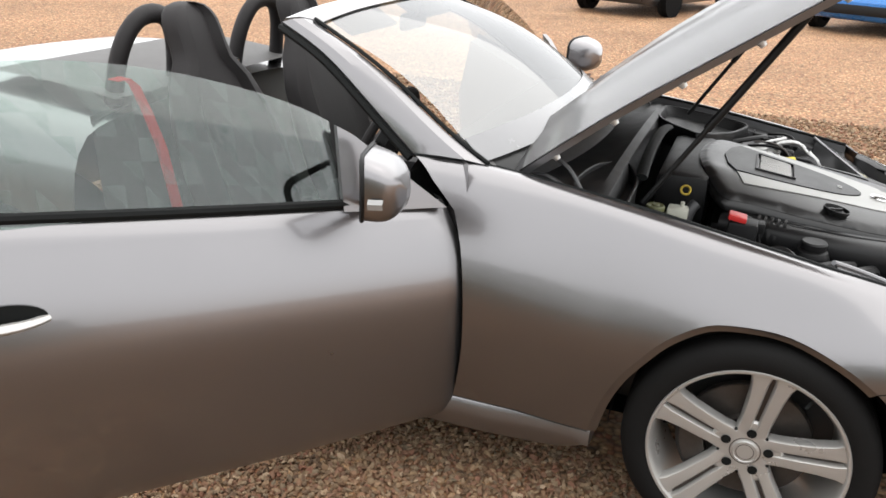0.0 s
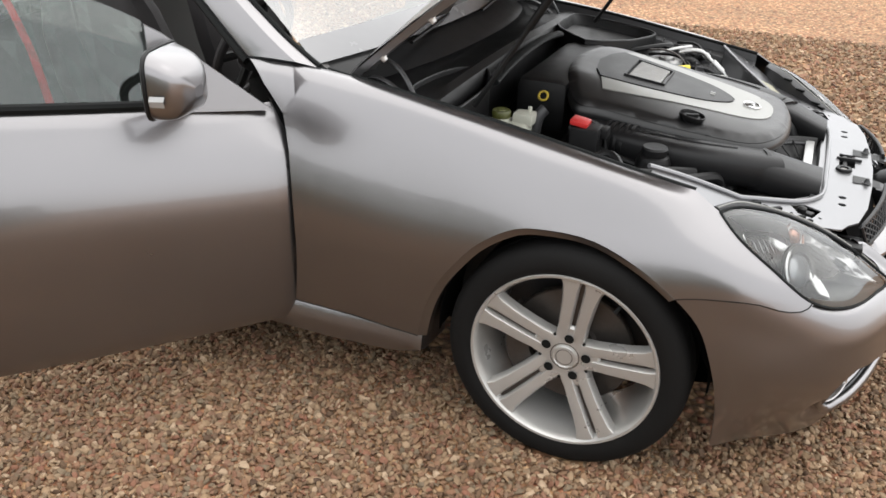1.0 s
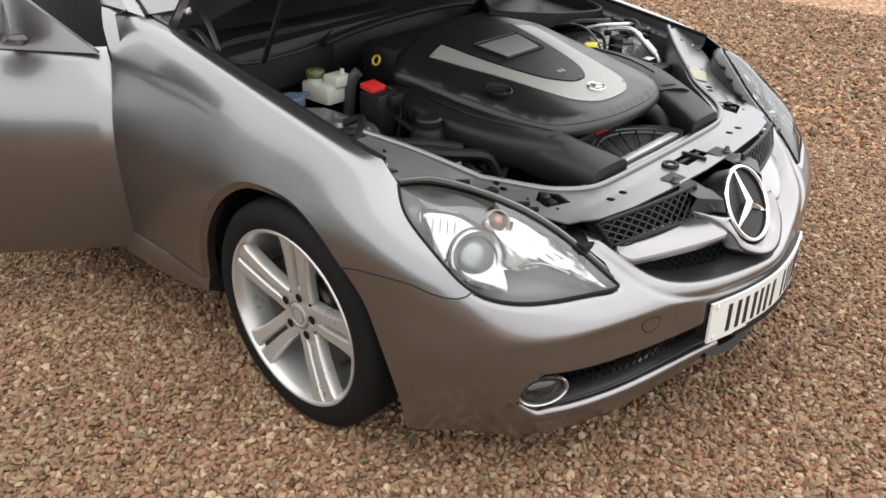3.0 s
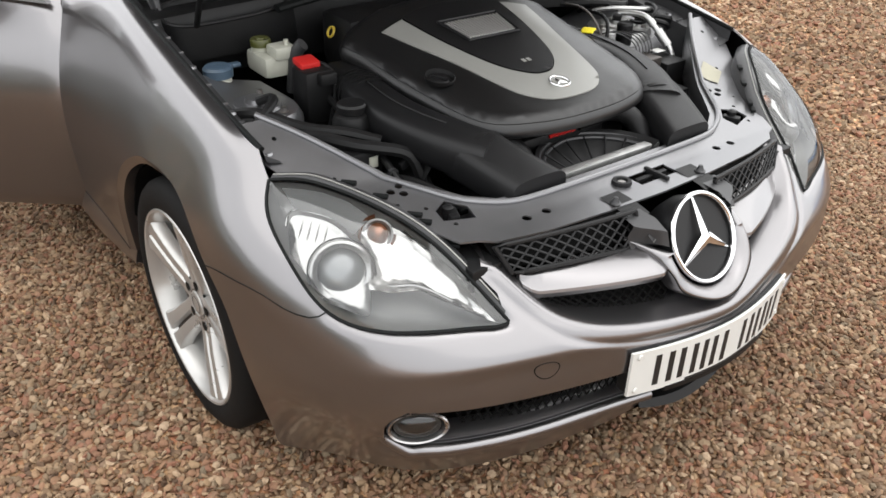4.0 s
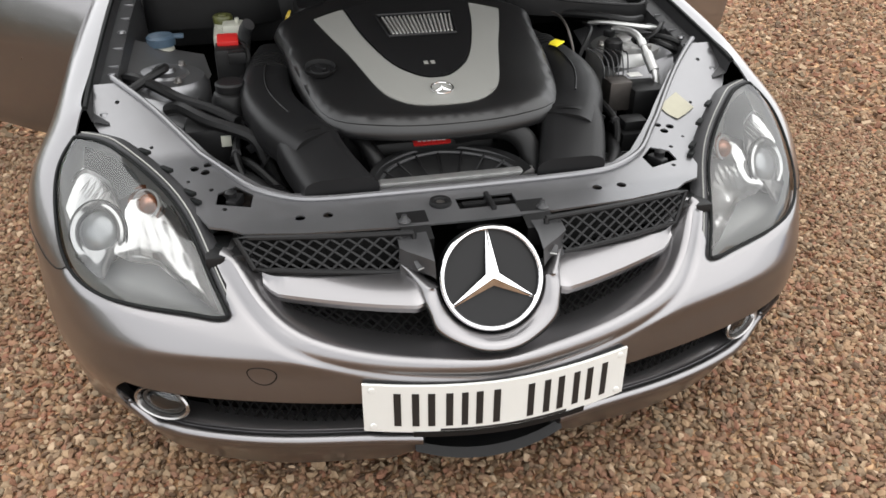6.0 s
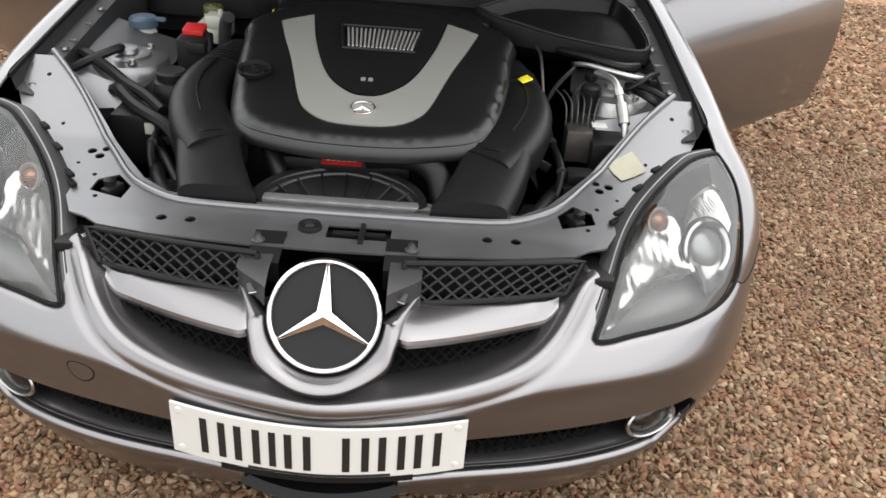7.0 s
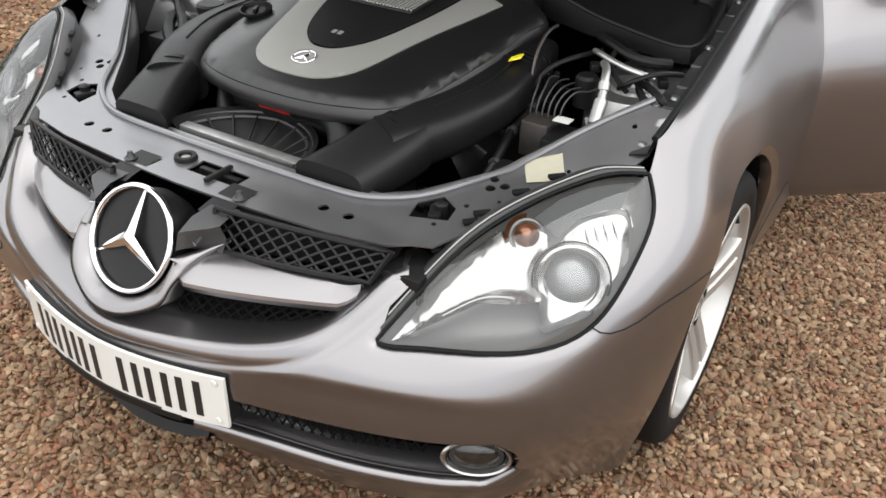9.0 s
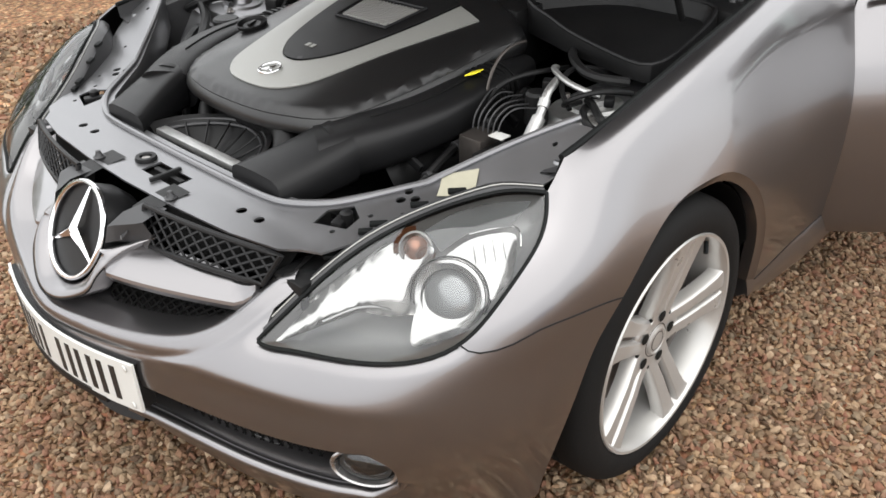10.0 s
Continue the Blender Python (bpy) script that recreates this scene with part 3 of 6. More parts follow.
for s in (1, -1):
    # dark grey bracket above each horn, with a bright clip
    bm = bmesh.new()
    m = np.array([1, s, 1])
    loft(bm, [[np.array(p) * m for p in ((.66, y, .648), (.70 + .02 * (1 - w), y, .645), (.722 + .035 * (1 - w), y, .628 + .01 * w), (.735 + .035 * (1 - w) - .02 * w, y, .598 + .006 * w), (.715, y, .585))] for y, w in ((.104, .1), (.112, .3), (.128, .6), (.150, 1), (.162, 1.3))])
    part("horn_bracket", bm, RAIL, car, "dark plastic bracket beside the emblem")
    bm = bmesh.new()
    turn_ = Matrix.Translation((.734, .128 * s, .6165)) @ Matrix.Rotation(-.45 * s, 4, "Z") @ Matrix.Rotation(.75, 4, "Y")
    box(bm, (.016, .022, .0025), (0, 0, 0), .001)
    bm.transform(turn_)
    clip = part("bracket_clip", bm, RAIL, car, "grey clip plate on the bracket")
    bm = bmesh.new()
    tube(bm, [turn_ @ Vector((.010, y, .001)) for y in (-.011, 0, .011)], .0012, 5)
    part("clip_edge", bm, CAST, clip)
    bm = bmesh.new()
    loft(bm, [[(.60 + .09 * a, y * s, .655 - .012 * a ** 2) for a in (0, .4, .8, 1, 1.03)] + [(.69, y * s, .60)] for y in (.092, .11, .13, .150)])
    part("grille_bracket", bm, BLACK, car)
    bm = bmesh.new()
    lathe(bm, [(0, .014), (.005, .013), (.006, .008), (.009, .002), (.013, 0)], 14, pose(.636, .139 * s, .655))
    part("bracket_bolt", bm, RAIL, car)

# number plate, with its seven marks as plain bars
plate_x = lambda y: .838 + .046 * (1 - (abs(y) / .26) ** 1.8)
bm = bmesh.new()
rows = []
for k in range(21):
    y = -.26 + .52 * k / 20
    rows.append([(plate_x(y), y, .325), (plate_x(y), y, .436), (plate_x(y) - .006, y, .436), (plate_x(y) - .006, y, .325)])
loft(bm, rows, close=True, caps=True)
plate = part("number_plate", bm, WHITE, car, "white number plate with black marks", sharp=25)


def plate_bar(name, y0, y1, z0, z1, mat):
    bm = bmesh.new()
    loft(bm, [[(plate_x(y) + .0012, y, z0), (plate_x(y) + .0012, y, z1), (plate_x(y) - .001, y, z1), (plate_x(y) - .001, y, z0)] for y in np.linspace(y0, y1, 3 if y1 - y0 < .1 else 13)], close=True, caps=True)
    return part(name, bm, mat, plate)


y = .205
for wide, gap in ((.046, .062), (.046, .062), (.012, .027), (.046, .100), (.046, .062), (.046, .062), (.046, 0)):
    for a, b in (((0, .013), (wide - .013, wide)) if wide > .02 else ((0, wide),)):
        plate_bar("mark", -y + a, -y + b, .341, .419, INK)
    y -= gap
plate_bar("maker_strip", -.12, .13, .3285, .3335, INK)
for a in (-.243, .243):
    for z in (.338, .424):
        bm = bmesh.new()
        lathe(bm, [(0, .003), (.006, .002), (.0075, 0)], 12, Matrix.Translation((plate_x(a), a, z)) @ pose(0, 0, 0, 0, 90, 0))
        part("plate_screw", bm, WHITE, plate)
bm = bmesh.new()
loft(bm, [[(plate_x(y) - .006, y, .312), (plate_x(y) + .002, y, .315), (plate_x(y) + .002, y, .327), (plate_x(y) - .006, y, .327)] for y in np.linspace(-.17, .17, 15)], close=True, caps=True)
loft(bm, [[(plate_x(y) - .034, y, .329), (plate_x(y) - .0065, y, .329), (plate_x(y) - .0065, y, .432), (plate_x(y) - .034, y, .432)] for y in np.linspace(-.257, .257, 21)], close=True, caps=True)
part("plate_holder", bm, BLACK, car)

# lower intake, splitter, fog lamps, towing cover
bm = bmesh.new()
lattice(bm, lambda s, h: np.array([.772 - .13 * (2 * s - 1) ** 2, (2 * s - 1) * .56, .378 - .145 * h]), 58, 4, .0022, 6)
part("intake_mesh", bm, DARK, car, "black mesh in the lower intake")
# near-black sheet in place of the intake's shaded depth
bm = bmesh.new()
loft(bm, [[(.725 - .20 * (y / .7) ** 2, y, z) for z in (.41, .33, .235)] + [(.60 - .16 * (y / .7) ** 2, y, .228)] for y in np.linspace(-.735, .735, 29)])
part("intake_shade_sheet", bm, DARK, car)
bm = bmesh.new()
loft(bm, [[(.70, y, .205), (.785 + .025 * (1 - (y / .17) ** 2), y, .236 - .028 * (1 - (abs(y) / .17) ** 2)), (.797 + .025 * (1 - (y / .17) ** 2), y, .219 - .03 * (1 - (abs(y) / .17) ** 2)), (.770, y, .196 - .02 * (1 - (abs(y) / .17) ** 2)), (.68, y, .175)] for y in np.linspace(-.155, .155, 13)])
part("splitter", bm, BLACK, car, "black splitter under the plate")
# thickness of the bumper lip
for s, f in SIDES:
    top3 = P3(f, lip_uv[2:19])
    bm = bmesh.new()
    q = np.array(lip_uv[2:19])
    nrm = np.cross(f(q[:, 0] + .001, q[:, 1]) - f(q[:, 0] - .001, q[:, 1]), f(q[:, 0], q[:, 1] + .001) - f(q[:, 0], q[:, 1] - .001))
    nrm /= np.linalg.norm(nrm, axis=1)[:, None]
    back = -nrm * np.sign(nrm[:, :1]) * .0256
    loft(bm, [[p + d * 1.0, p + d * 1.35 + np.array([0, 0, .0012]), p + d * 2.0, p + d * 2.8 + np.array([0, 0, -.006]), p + np.array([-.060, -.018 * s, -.030])] for p, d in zip(top3, back)])
    part("lip_shelf", bm, PAINT, car, "rounded silver-grey bumper lip")
    bm = bmesh.new()
    # the roll turns up round the outer end of the intake and fades out
    turn_up = P3(f, lip_uv[19:25])
    path = [p + d * .42 + np.array([0, 0, -.011]) for p, d in zip(top3[:-2], back)] + [p + back[-1] * .42 + np.array([-.004, .009 * s, .004]) for p in turn_up]
    tube(bm, smooth_path(path, 56), [.0145] * 10 + [.0135, .011, .007, .003], 14)
    part("lip_roll", bm, PAINT, car, "rolled edge of the bumper lip")
    up3 = P3(f, lip_uv[18:])
    bm = bmesh.new()
    loft(bm, [[p, p + np.array([-.010, -.002 * s, -.003]), p + np.array([-.04, -.010 * s, 0])] for p in up3])
    part("intake_lintel", bm, PAINT, car)
    fog = new("fog_lamp", None)
    fog.parent = car
    aim = Vector((.86, .48 * s, .12))
    fm = Matrix.Translation((.636, .646 * s, .296)) @ aim.to_track_quat("Z", "Y").to_matrix().to_4x4() @ Matrix.Diagonal((1.36, .82, 1, 1))
    bm = bmesh.new()
    lathe(bm, [(.038, -.016), (.0465, -.004), (.0475, .002), (.045, .005), (.0415, .003), (.039, -.004)], 36, fm, closed=True)
    part("fog_ring", bm, FOGRING, fog, "satin chrome ring")
    bm = bmesh.new()
    lathe(bm, [(.036, -.014), (.030, -.006), (.018, 0), (0, .002)], 30, fm)
    part("fog_lens", bm, LENS, fog)
    bm = bmesh.new()
    lathe(bm, [(0, -.035), (.022, -.028), (.032, -.012), (.036, -.006)], 30, fm)
    part("fog_reflector", bm, COWL, fog)
    # towing eye cover, a shallow disc with a fine gap
tow_u, tow_v = uv_of((.774, .437, .441))
for r0, mat, sh in ((1.0, SEAL, .0004), (.90, PAINT, .0012)):
    sheet("towing_cover" if mat is PAINT else "towing_cover_gap", skin_right, hole(tow_u, tow_v, .158 * r0, .36 * r0, 24), (.05, .1), mat, car, thick=.002, shift=sh)

# ---- headlamps ----
PROJ = material("projector_glass", (.19, .195, .20), .2, .5, .6, .1, 30)


def patch_uv(centre, a, b, n=28):
    """An oval on the skin, from its middle and two half axes."""
    c, a, b = map(np.array, (centre, a, b))
    return [uv_of(c + math.cos(t) * a + math.sin(t) * b) for t in (2 * math.pi * k / n for k in range(n))]


for s, f in SIDES:
    lamp = new("headlamp", None)
    lamp.parent = car
    lamp["label"] = "clear headlamp with a projector and chrome reflectors"
    fl = s > 0
    mir = lambda p: (p[0], p[1] * s, p[2])
    sheet("lamp_lens", f, lamp_uv, (.05, .10), LENS, lamp, "clear curved lens", thick=0, shift=-.001, flip=fl, sink=lambda g, p: -.016 * np.sin(np.clip(g / 9, 0, 1) * math.pi / 2)).visible_shadow = False
    sheet("lamp_bowl", f, lamp_uv, (.07, .14), LAMPGREY, lamp, "grey bezel", thick=0, shift=-.012, flip=fl, sink=lambda g, p: .030 * np.clip(g / 2.5, 0, 1) + np.clip(g, 0, 8) * .004)
    bm = bmesh.new()
    out3 = P3(f, lamp_uv + lamp_uv[:1])
    tube(bm, out3, .0034, 6)
    part("lamp_gasket", bm, SEAL, lamp, "black rubber gasket")
    # big chrome shroud round the projector
    SHROUD = [(.474, .681, .676), (.428, .701, .700), (.393, .733, .710), (.377, .760, .711), (.397, .780, .690), (.435, .800, .654), (.476, .804, .616), (.517, .785, .594), (.554, .756, .585), (.584, .727, .576), (.573, .707, .596), (.535, .686, .632), (.496, .676, .662)]
    sheet("main_reflector", f, curve2(on_skin(SHROUD) + on_skin(SHROUD[:1]), 52)[:-1], (.06, .12), MIRROR, lamp, "bright main reflector bowl", thick=0, shift=-.022, flip=fl, sink=lambda g, p: np.clip(g, 0, 1.6) * .0045 + .0006 * np.sin(p[:, 0] * 420) * np.clip((p[:, 2] - .66) * 60, 0, 1))
    aim = Vector((.78, .40 * s, .47)).normalized()
    pm = Matrix.Translation(Vector(mir((.497, .724, .623)))) @ aim.to_track_quat("Z", "Y").to_matrix().to_4x4()
    bm = bmesh.new()
    lathe(bm, [(.044, -.004), (.046, .002), (.055, .0035), (.060, .001), (.062, -.006), (.060, -.012), (.044, -.012)], 44, pm, closed=True)
    part("projector_ring", bm, MIRROR, lamp, "bright ring")
    bm = bmesh.new()
    lathe(bm, [(.0625, -.006), (.0645, -.003), (.066, -.006)], 44, pm, closed=True)
    part("projector_groove", bm, SEAL, lamp)
    bm = bmesh.new()
    lathe(bm, [(0, .010), (.012, .009), (.024, .0065), (.034, .002), (.041, -.004), (.044, -.010)], 40, pm)
    part("projector_lens", bm, PROJ, lamp, "grey domed projector lens")
    # indicator chamber with amber bulb
    am = Matrix.Translation(Vector(mir((.474, .628, .664))) - aim * .006) @ aim.to_track_quat("Z", "Y").to_matrix().to_4x4() @ Matrix.Diagonal((1.25, 1.25, 1, 1))
    bm = bmesh.new()
    lathe(bm, [(.017, -.004), (.021, .003), (.024, .002), (.024, -.006)], 28, am, closed=True)
    part("indicator_ring", bm, LAMPGREY, lamp)
    bm = bmesh.new()
    lathe(bm, [(0, .013), (.006, .012), (.012, .008), (.016, .002), (.018, -.006)], 20, am)
    part("indicator_bulb", bm, BULB, lamp, "smoked amber bulb")
    # two amber arcs paint the brownish reflections in the bulb's glass
    for a0, a1 in ((-70, 25), (150, 215)):
        bm = bmesh.new()
        loft(bm, [[am @ Vector((r * math.cos(radians(w_)), r * math.sin(radians(w_)), h)) for r, h in ((.006, .0128), (.012, .0092), (.0165, .003))] for w_ in np.linspace(a0, a1, 9)])
        part("bulb_reflection", bm, AMBER, lamp, "amber reflection painted on the bulb")
    # two partial brown arcs just outside the indicator ring
    for a0, a1, r1 in ((95, 200, .031), (-60, -5, .029)):
        bm = bmesh.new()
        loft(bm, [[am @ Vector((r * math.cos(radians(w_)), r * math.sin(radians(w_)), h)) for r, h in ((.0245, .001), (r1, .004))] for w_ in np.linspace(a0, a1, 9)])
        part("amber_arc", bm, AMBER, lamp, "brown amber arcs round the bulb")
    # long faceted reflector towards the nose
    BEAM = [(.700, .503, .540), (.611, .530, .611), (.552, .552, .647), (.494, .586, .679), (.469, .613, .692), (.468, .659, .685), (.485, .671, .671), (.512, .671, .652), (.554, .698, .614), (.578, .664, .606), (.598, .610, .602), (.642, .565, .575)]
    sheet("beam_reflector", f, dense(on_skin(BEAM), (.05, .1)), (.045, .09), MIRROR, lamp, "long faceted bright reflector", thick=0, shift=-.020, flip=fl, sink=lambda g, p: np.clip(g, 0, 3) * .003 + .0008 * np.sin(p[:, 2] * 150 + p[:, 1] * 40) + .0008 * np.sin(p[:, 1] * 330 - p[:, 0] * 120) * np.sin(p[:, 2] * 90))
    TOPS = [(.456, .629, .698), (.412, .652, .720), (.369, .690, .735), (.323, .750, .742), (.376, .749, .715), (.395, .724, .712), (.424, .697, .703), (.468, .678, .680)]
    sheet("lamp_cowl", f, dense(on_skin(TOPS), (.05, .1)), (.06, .12), COWL, lamp, "dark upper cowl", thick=0, shift=-.011, flip=fl)
    for line in ([(.640, .567, .579), (.592, .610, .600), (.563, .660, .599)], [(.706, .497, .552), (.640, .522, .594), (.560, .558, .640), (.500, .585, .672)], [(.419, .698, .695), (.386, .731, .706), (.368, .757, .706), (.381, .775, .681)]):
        bm = bmesh.new()
        q = np.array(on_skin(line, 12))
        tube(bm, f(q[:, 0], q[:, 1]) - np.array([.013, .008 * s, .013]), .0022, 6)
        part("reflector_edge", bm, MIRROR, lamp)
    # fine grey slivers break up the main reflector, drawing its dark reflection streaks
    ribs = []
    for k in range(4):
        a = k / 3
        p = np.array([.428, .712, .688]) * (1 - a) + np.array([.392, .744, .694]) * a
        ribs.append([p, p + np.array([.010, .012, -.012]), p + np.array([.018, .022, -.024])])
    for line in ribs:
        bm = bmesh.new()
        q = np.array(on_skin(line, 9))
        tube(bm, f(q[:, 0], q[:, 1]) - np.array([.017, .010 * s, .017]), [.0003, .0012, .0003], 6)
        part("reflection_streak", bm, LAMPGREY, lamp)
    # black strip between lamp and slam panel
    bm = bmesh.new()
    secs = []
    for p in smooth_path([(x - .006, y - .010, z + .001) for x, y, z in LAMP_IN[1:]], 24):
        p = p * np.array([1, s, 1])
        secs.append([p + np.array(o) * np.array([1, s, 1]) for o in ((.004, .006, -.004), (.002, .002, .003), (-.008, -.012, .003), (-.016, -.024, -.006), (-.02, -.03, -.05))])
    loft(bm, secs)
    part("lamp_seal", bm, RAIL, car, "dark grey seal beside the headlamp")
    bm = bmesh.new()
    tube(bm, [q[1] + (q[2] - q[1]) * .35 + np.array([0, 0, .001]) for q in secs[1:]], .0016, 5)
    part("seal_edge", bm, VSILVER, car)
    for k in (5, 7, 10, 11, 14, 17):
        bm = bmesh.new()
        box(bm, (.020 + .006 * (k % 3), .012, .008), secs[k][3] + np.array([.002, 0, .004]), .002, Matrix.Rotation(-.75 * s, 4, "Z"))
        part("seal_clip", bm, SEAL, car)


# ---- wheels ----
def wheel(s, x, phase):
    w = new("wheel", None)
    w.parent = car
    w["label"] = "five twin-spoke silver alloy wheel with low black tyre"
    lx, ly, lz = ((1, 0, 0), (0, 0, 1), (0, -1, 0)) if s < 0 else ((-1, 0, 0), (0, 0, 1), (0, 1, 0))
    M = Matrix((lx, ly, lz)).transposed().to_4x4()
    M = Matrix.Translation((x, .765 * s, .3135)) @ M
    bm = bmesh.new()
    tread = []
    for h in (.078, .045, .0405, .0345, .030, .004, -.001):
        tread.append((.3185 - .004 * (h / .09) ** 2 - (.008 if h in (.0405, .0345) else 0), h))
    prof = [(.2415, .098), (.247, .108), (.258, .1125), (.272, .1135), (.290, .111), (.303, .104), (.312, .093)] + tread
    prof = prof + [(r, -h) for r, h in prof[::-1][1:]]
    lathe(bm, prof, 72, M)
    for f in [f for f in bm.faces if len(f.verts) > 8]:
        bm.faces.remove(f)
    part("tyre", bm, RUBBER, w, "black low-profile tyre")
    bm = bmesh.new()
    lathe(bm, [(.2425, .100), (.2465, .108), (.2445, .1115), (.2385, .1105), (.234, .103), (.229, .088), (.222, .05), (.214, -.08), (.220, -.10), (.236, -.10), (.2425, -.09)], 72, M)
    for f in [f for f in bm.faces if len(f.verts) > 8]:
        bm.faces.remove(f)
    rim = part("rim", bm, ALLOY, w, "bright silver rim")
    # spokes
    for k in range(5):
        a = radians(phase + 72 * k)
        R = M @ Matrix.Rotation(a, 4, "Z")
        bm = bmesh.new()
        for t in (1, -1):
            secs = []
            for r, off, hw, top in ((.030, .020, .016, .076), (.060, .0215, .0185, .078), (.085, .0215, .0170, .082), (.120, .0225, .0178, .089), (.170, .0243, .0190, .096), (.210, .0275, .0218, .1015), (.226, .030, .0262, .1035), (.238, .034, .033, .1045)):
                y0, y1 = t * off - hw, t * off + hw
                # inner edge towards the slot falls away, outer edge rounded
                secs.append([R @ Vector(p) for p in ((r, y0, top - .032), (r, y0 + .001, top - .006), (r, y0 + .005, top - .0005), (r, t * off, top + .0005), (r, y1 - .005, top - .0005), (r, y1 - .001, top - .006), (r, y1, top - .032))])
            loft(bm, secs, close=True, caps=True)
        part("spoke", bm, ALLOY, w)
        bm = bmesh.new()
        loft(bm, [[R @ Vector((r, y, h - .016)) for y in (-.012, .012)] for r, h in ((.07, .080), (.12, .089), (.17, .096), (.232, .103))])
        part("spoke_slot", bm, IRON, w)
        bm = bmesh.new()
        lathe(bm, [(0, -.002), (.008, -.002), (.0095, .0008), (.0125, .0016)], 16, R @ Matrix.Translation((.056, 0, .0785)))
        part("wheel_bolt", bm, SEAL, w)
        bm = bmesh.new()
        lathe(bm, [(0, -.004), (.0035, -.004), (.004, .0008)], 10, M @ Matrix.Rotation(a + radians(36), 4, "Z") @ Matrix.Translation((.066, 0, .0765)))
        part("hub_dimple", bm, SEAL, w)
    # hub with scalloped edge
    bm = bmesh.new()
    outl = []
    for k in range(80):
        a = 2 * math.pi * k / 80
        r = .078 + .014 * math.cos(5 * (a - radians(phase)))
        outl.append((r * math.cos(a), r * math.sin(a)))
    lo = [bm.verts.new(M @ Vector((x_, y_, .045))) for x_, y_ in outl]
    mid = [bm.verts.new(M @ Vector((x_, y_, .073))) for x_, y_ in outl]
    hi = [bm.verts.new(M @ Vector((x_ * .93, y_ * .93, .0775))) for x_, y_ in outl]
    for p, q in ((lo, mid), (mid, hi)):
        for k in range(80):
            bm.faces.new((p[k], p[(k + 1) % 80], q[(k + 1) % 80], q[k]))
    bm.faces.new(hi)
    part("hub", bm, ALLOY, w)
    bm = bmesh.new()
    lathe(bm, [(.034, .076), (.033, .081), (.029, .083), (.027, .0815), (0, .0825)], 36, M)
    cap = part("centre_cap", bm, ALLOY, w, "silver centre cap")
    bm = bmesh.new()
    lathe(bm, [(.0205, .0822), (.0215, .0832), (.0225, .0822)], 30, M, closed=True)
    part("cap_ring", bm, IRON, cap)
    bm = bmesh.new()
    lathe(bm, [(.034, .0762), (.038, .0785), (.040, .0762)], 30, M, closed=True)
    part("cap_groove", bm, IRON, w)
    bm = bmesh.new()
    lathe(bm, [(.05, .022), (.072, .034), (.078, .022), (.160, .022), (.163, .018), (.163, .0), (.158, -.004), (.06, -.004)], 56, M)
    part("brake_disc", bm, IRON, w, "grey iron brake disc")
    bm = bmesh.new()
    secs = []
    for k in range(9):
        a = radians(150 + 9 * k) if s < 0 else radians(30 - 9 * k)
        c, n_ = math.cos(a), math.sin(a)
        b = .006 * math.sin(k / 8 * math.pi)
        secs.append([M @ Vector((r * c, r * n_, h)) for r, h in ((.105, .026), (.105, .045 + b), (.125, .052 + b), (.165, .050 + b), (.178, .036), (.178, -.01))])
    loft(bm, secs, close=True, caps=True)
    part("brake_caliper", bm, IRON, w, "grey brake caliper")
    va = radians(phase - 72 + 36 + 10)
    bm = bmesh.new()
    tube(bm, [M @ Vector((r * math.cos(va), r * math.sin(va), h)) for r, h in ((.228, .088), (.214, .094), (.204, .098))], .005, 8)
    part("valve", bm, SEAL, w)
    return w


for s, x, ph in ((-1, 0, 82), (1, 0, 77), (-1, -2.43, 40), (1, -2.43, 10)):
    wheel(s, x, ph)
    # wheel-arch liner
    bm = bmesh.new()
    secs = []
    for k in range(29):
        a = radians(-3 + 186 * k / 28)
        secs.append([(x + r * math.cos(a), y * s, .3135 + r * math.sin(a)) for r, y in ((.347, .862) if 15 < math.degrees(a) < 165 else (.352, .84), (.348, .850) if 15 < math.degrees(a) < 165 else (.352, .83), (.356, .81), (.356, .60), (.30, .56), (.05, .56))])
    loft(bm, secs)
    part("arch_liner", bm, DARK, car, "black wheel-arch liner")
    # rolled arch lip
    if x == 0:
        f = skin if s > 0 else skin_right
        arch3 = P3(f, list(arch_uv)[::-1])
        bm = bmesh.new()
        loft(bm, [[p, np.array([p[0] * .985, p[1] - .004 * s, .3135 + (p[2] - .3135) * .985]), np.array([p[0] * .945, p[1] - .010 * s, .3135 + (p[2] - .3135) * .945]), np.array([p[0] * .94, p[1] - .035 * s, .3135 + (p[2] - .3135) * .945])] for p in arch3])
        part("arch_lip", bm, PAINT, car)
        low3 = P3(f, low_uv)
        bm = bmesh.new()
        loft(bm, [[p, p + np.array([.002, -.005 * s, 0]), p + np.array([.004, -.05 * s, 0])] for p in low3])
        part("bumper_arch_lip", bm, SEAL, car)

# ---- engine bay ----
def slam_f(x, y):
    z = .652 + .17 * np.maximum(0, .57 - x) + .35 * np.maximum(0, .33 - x)
    return np.stack([x, y, z], 1)


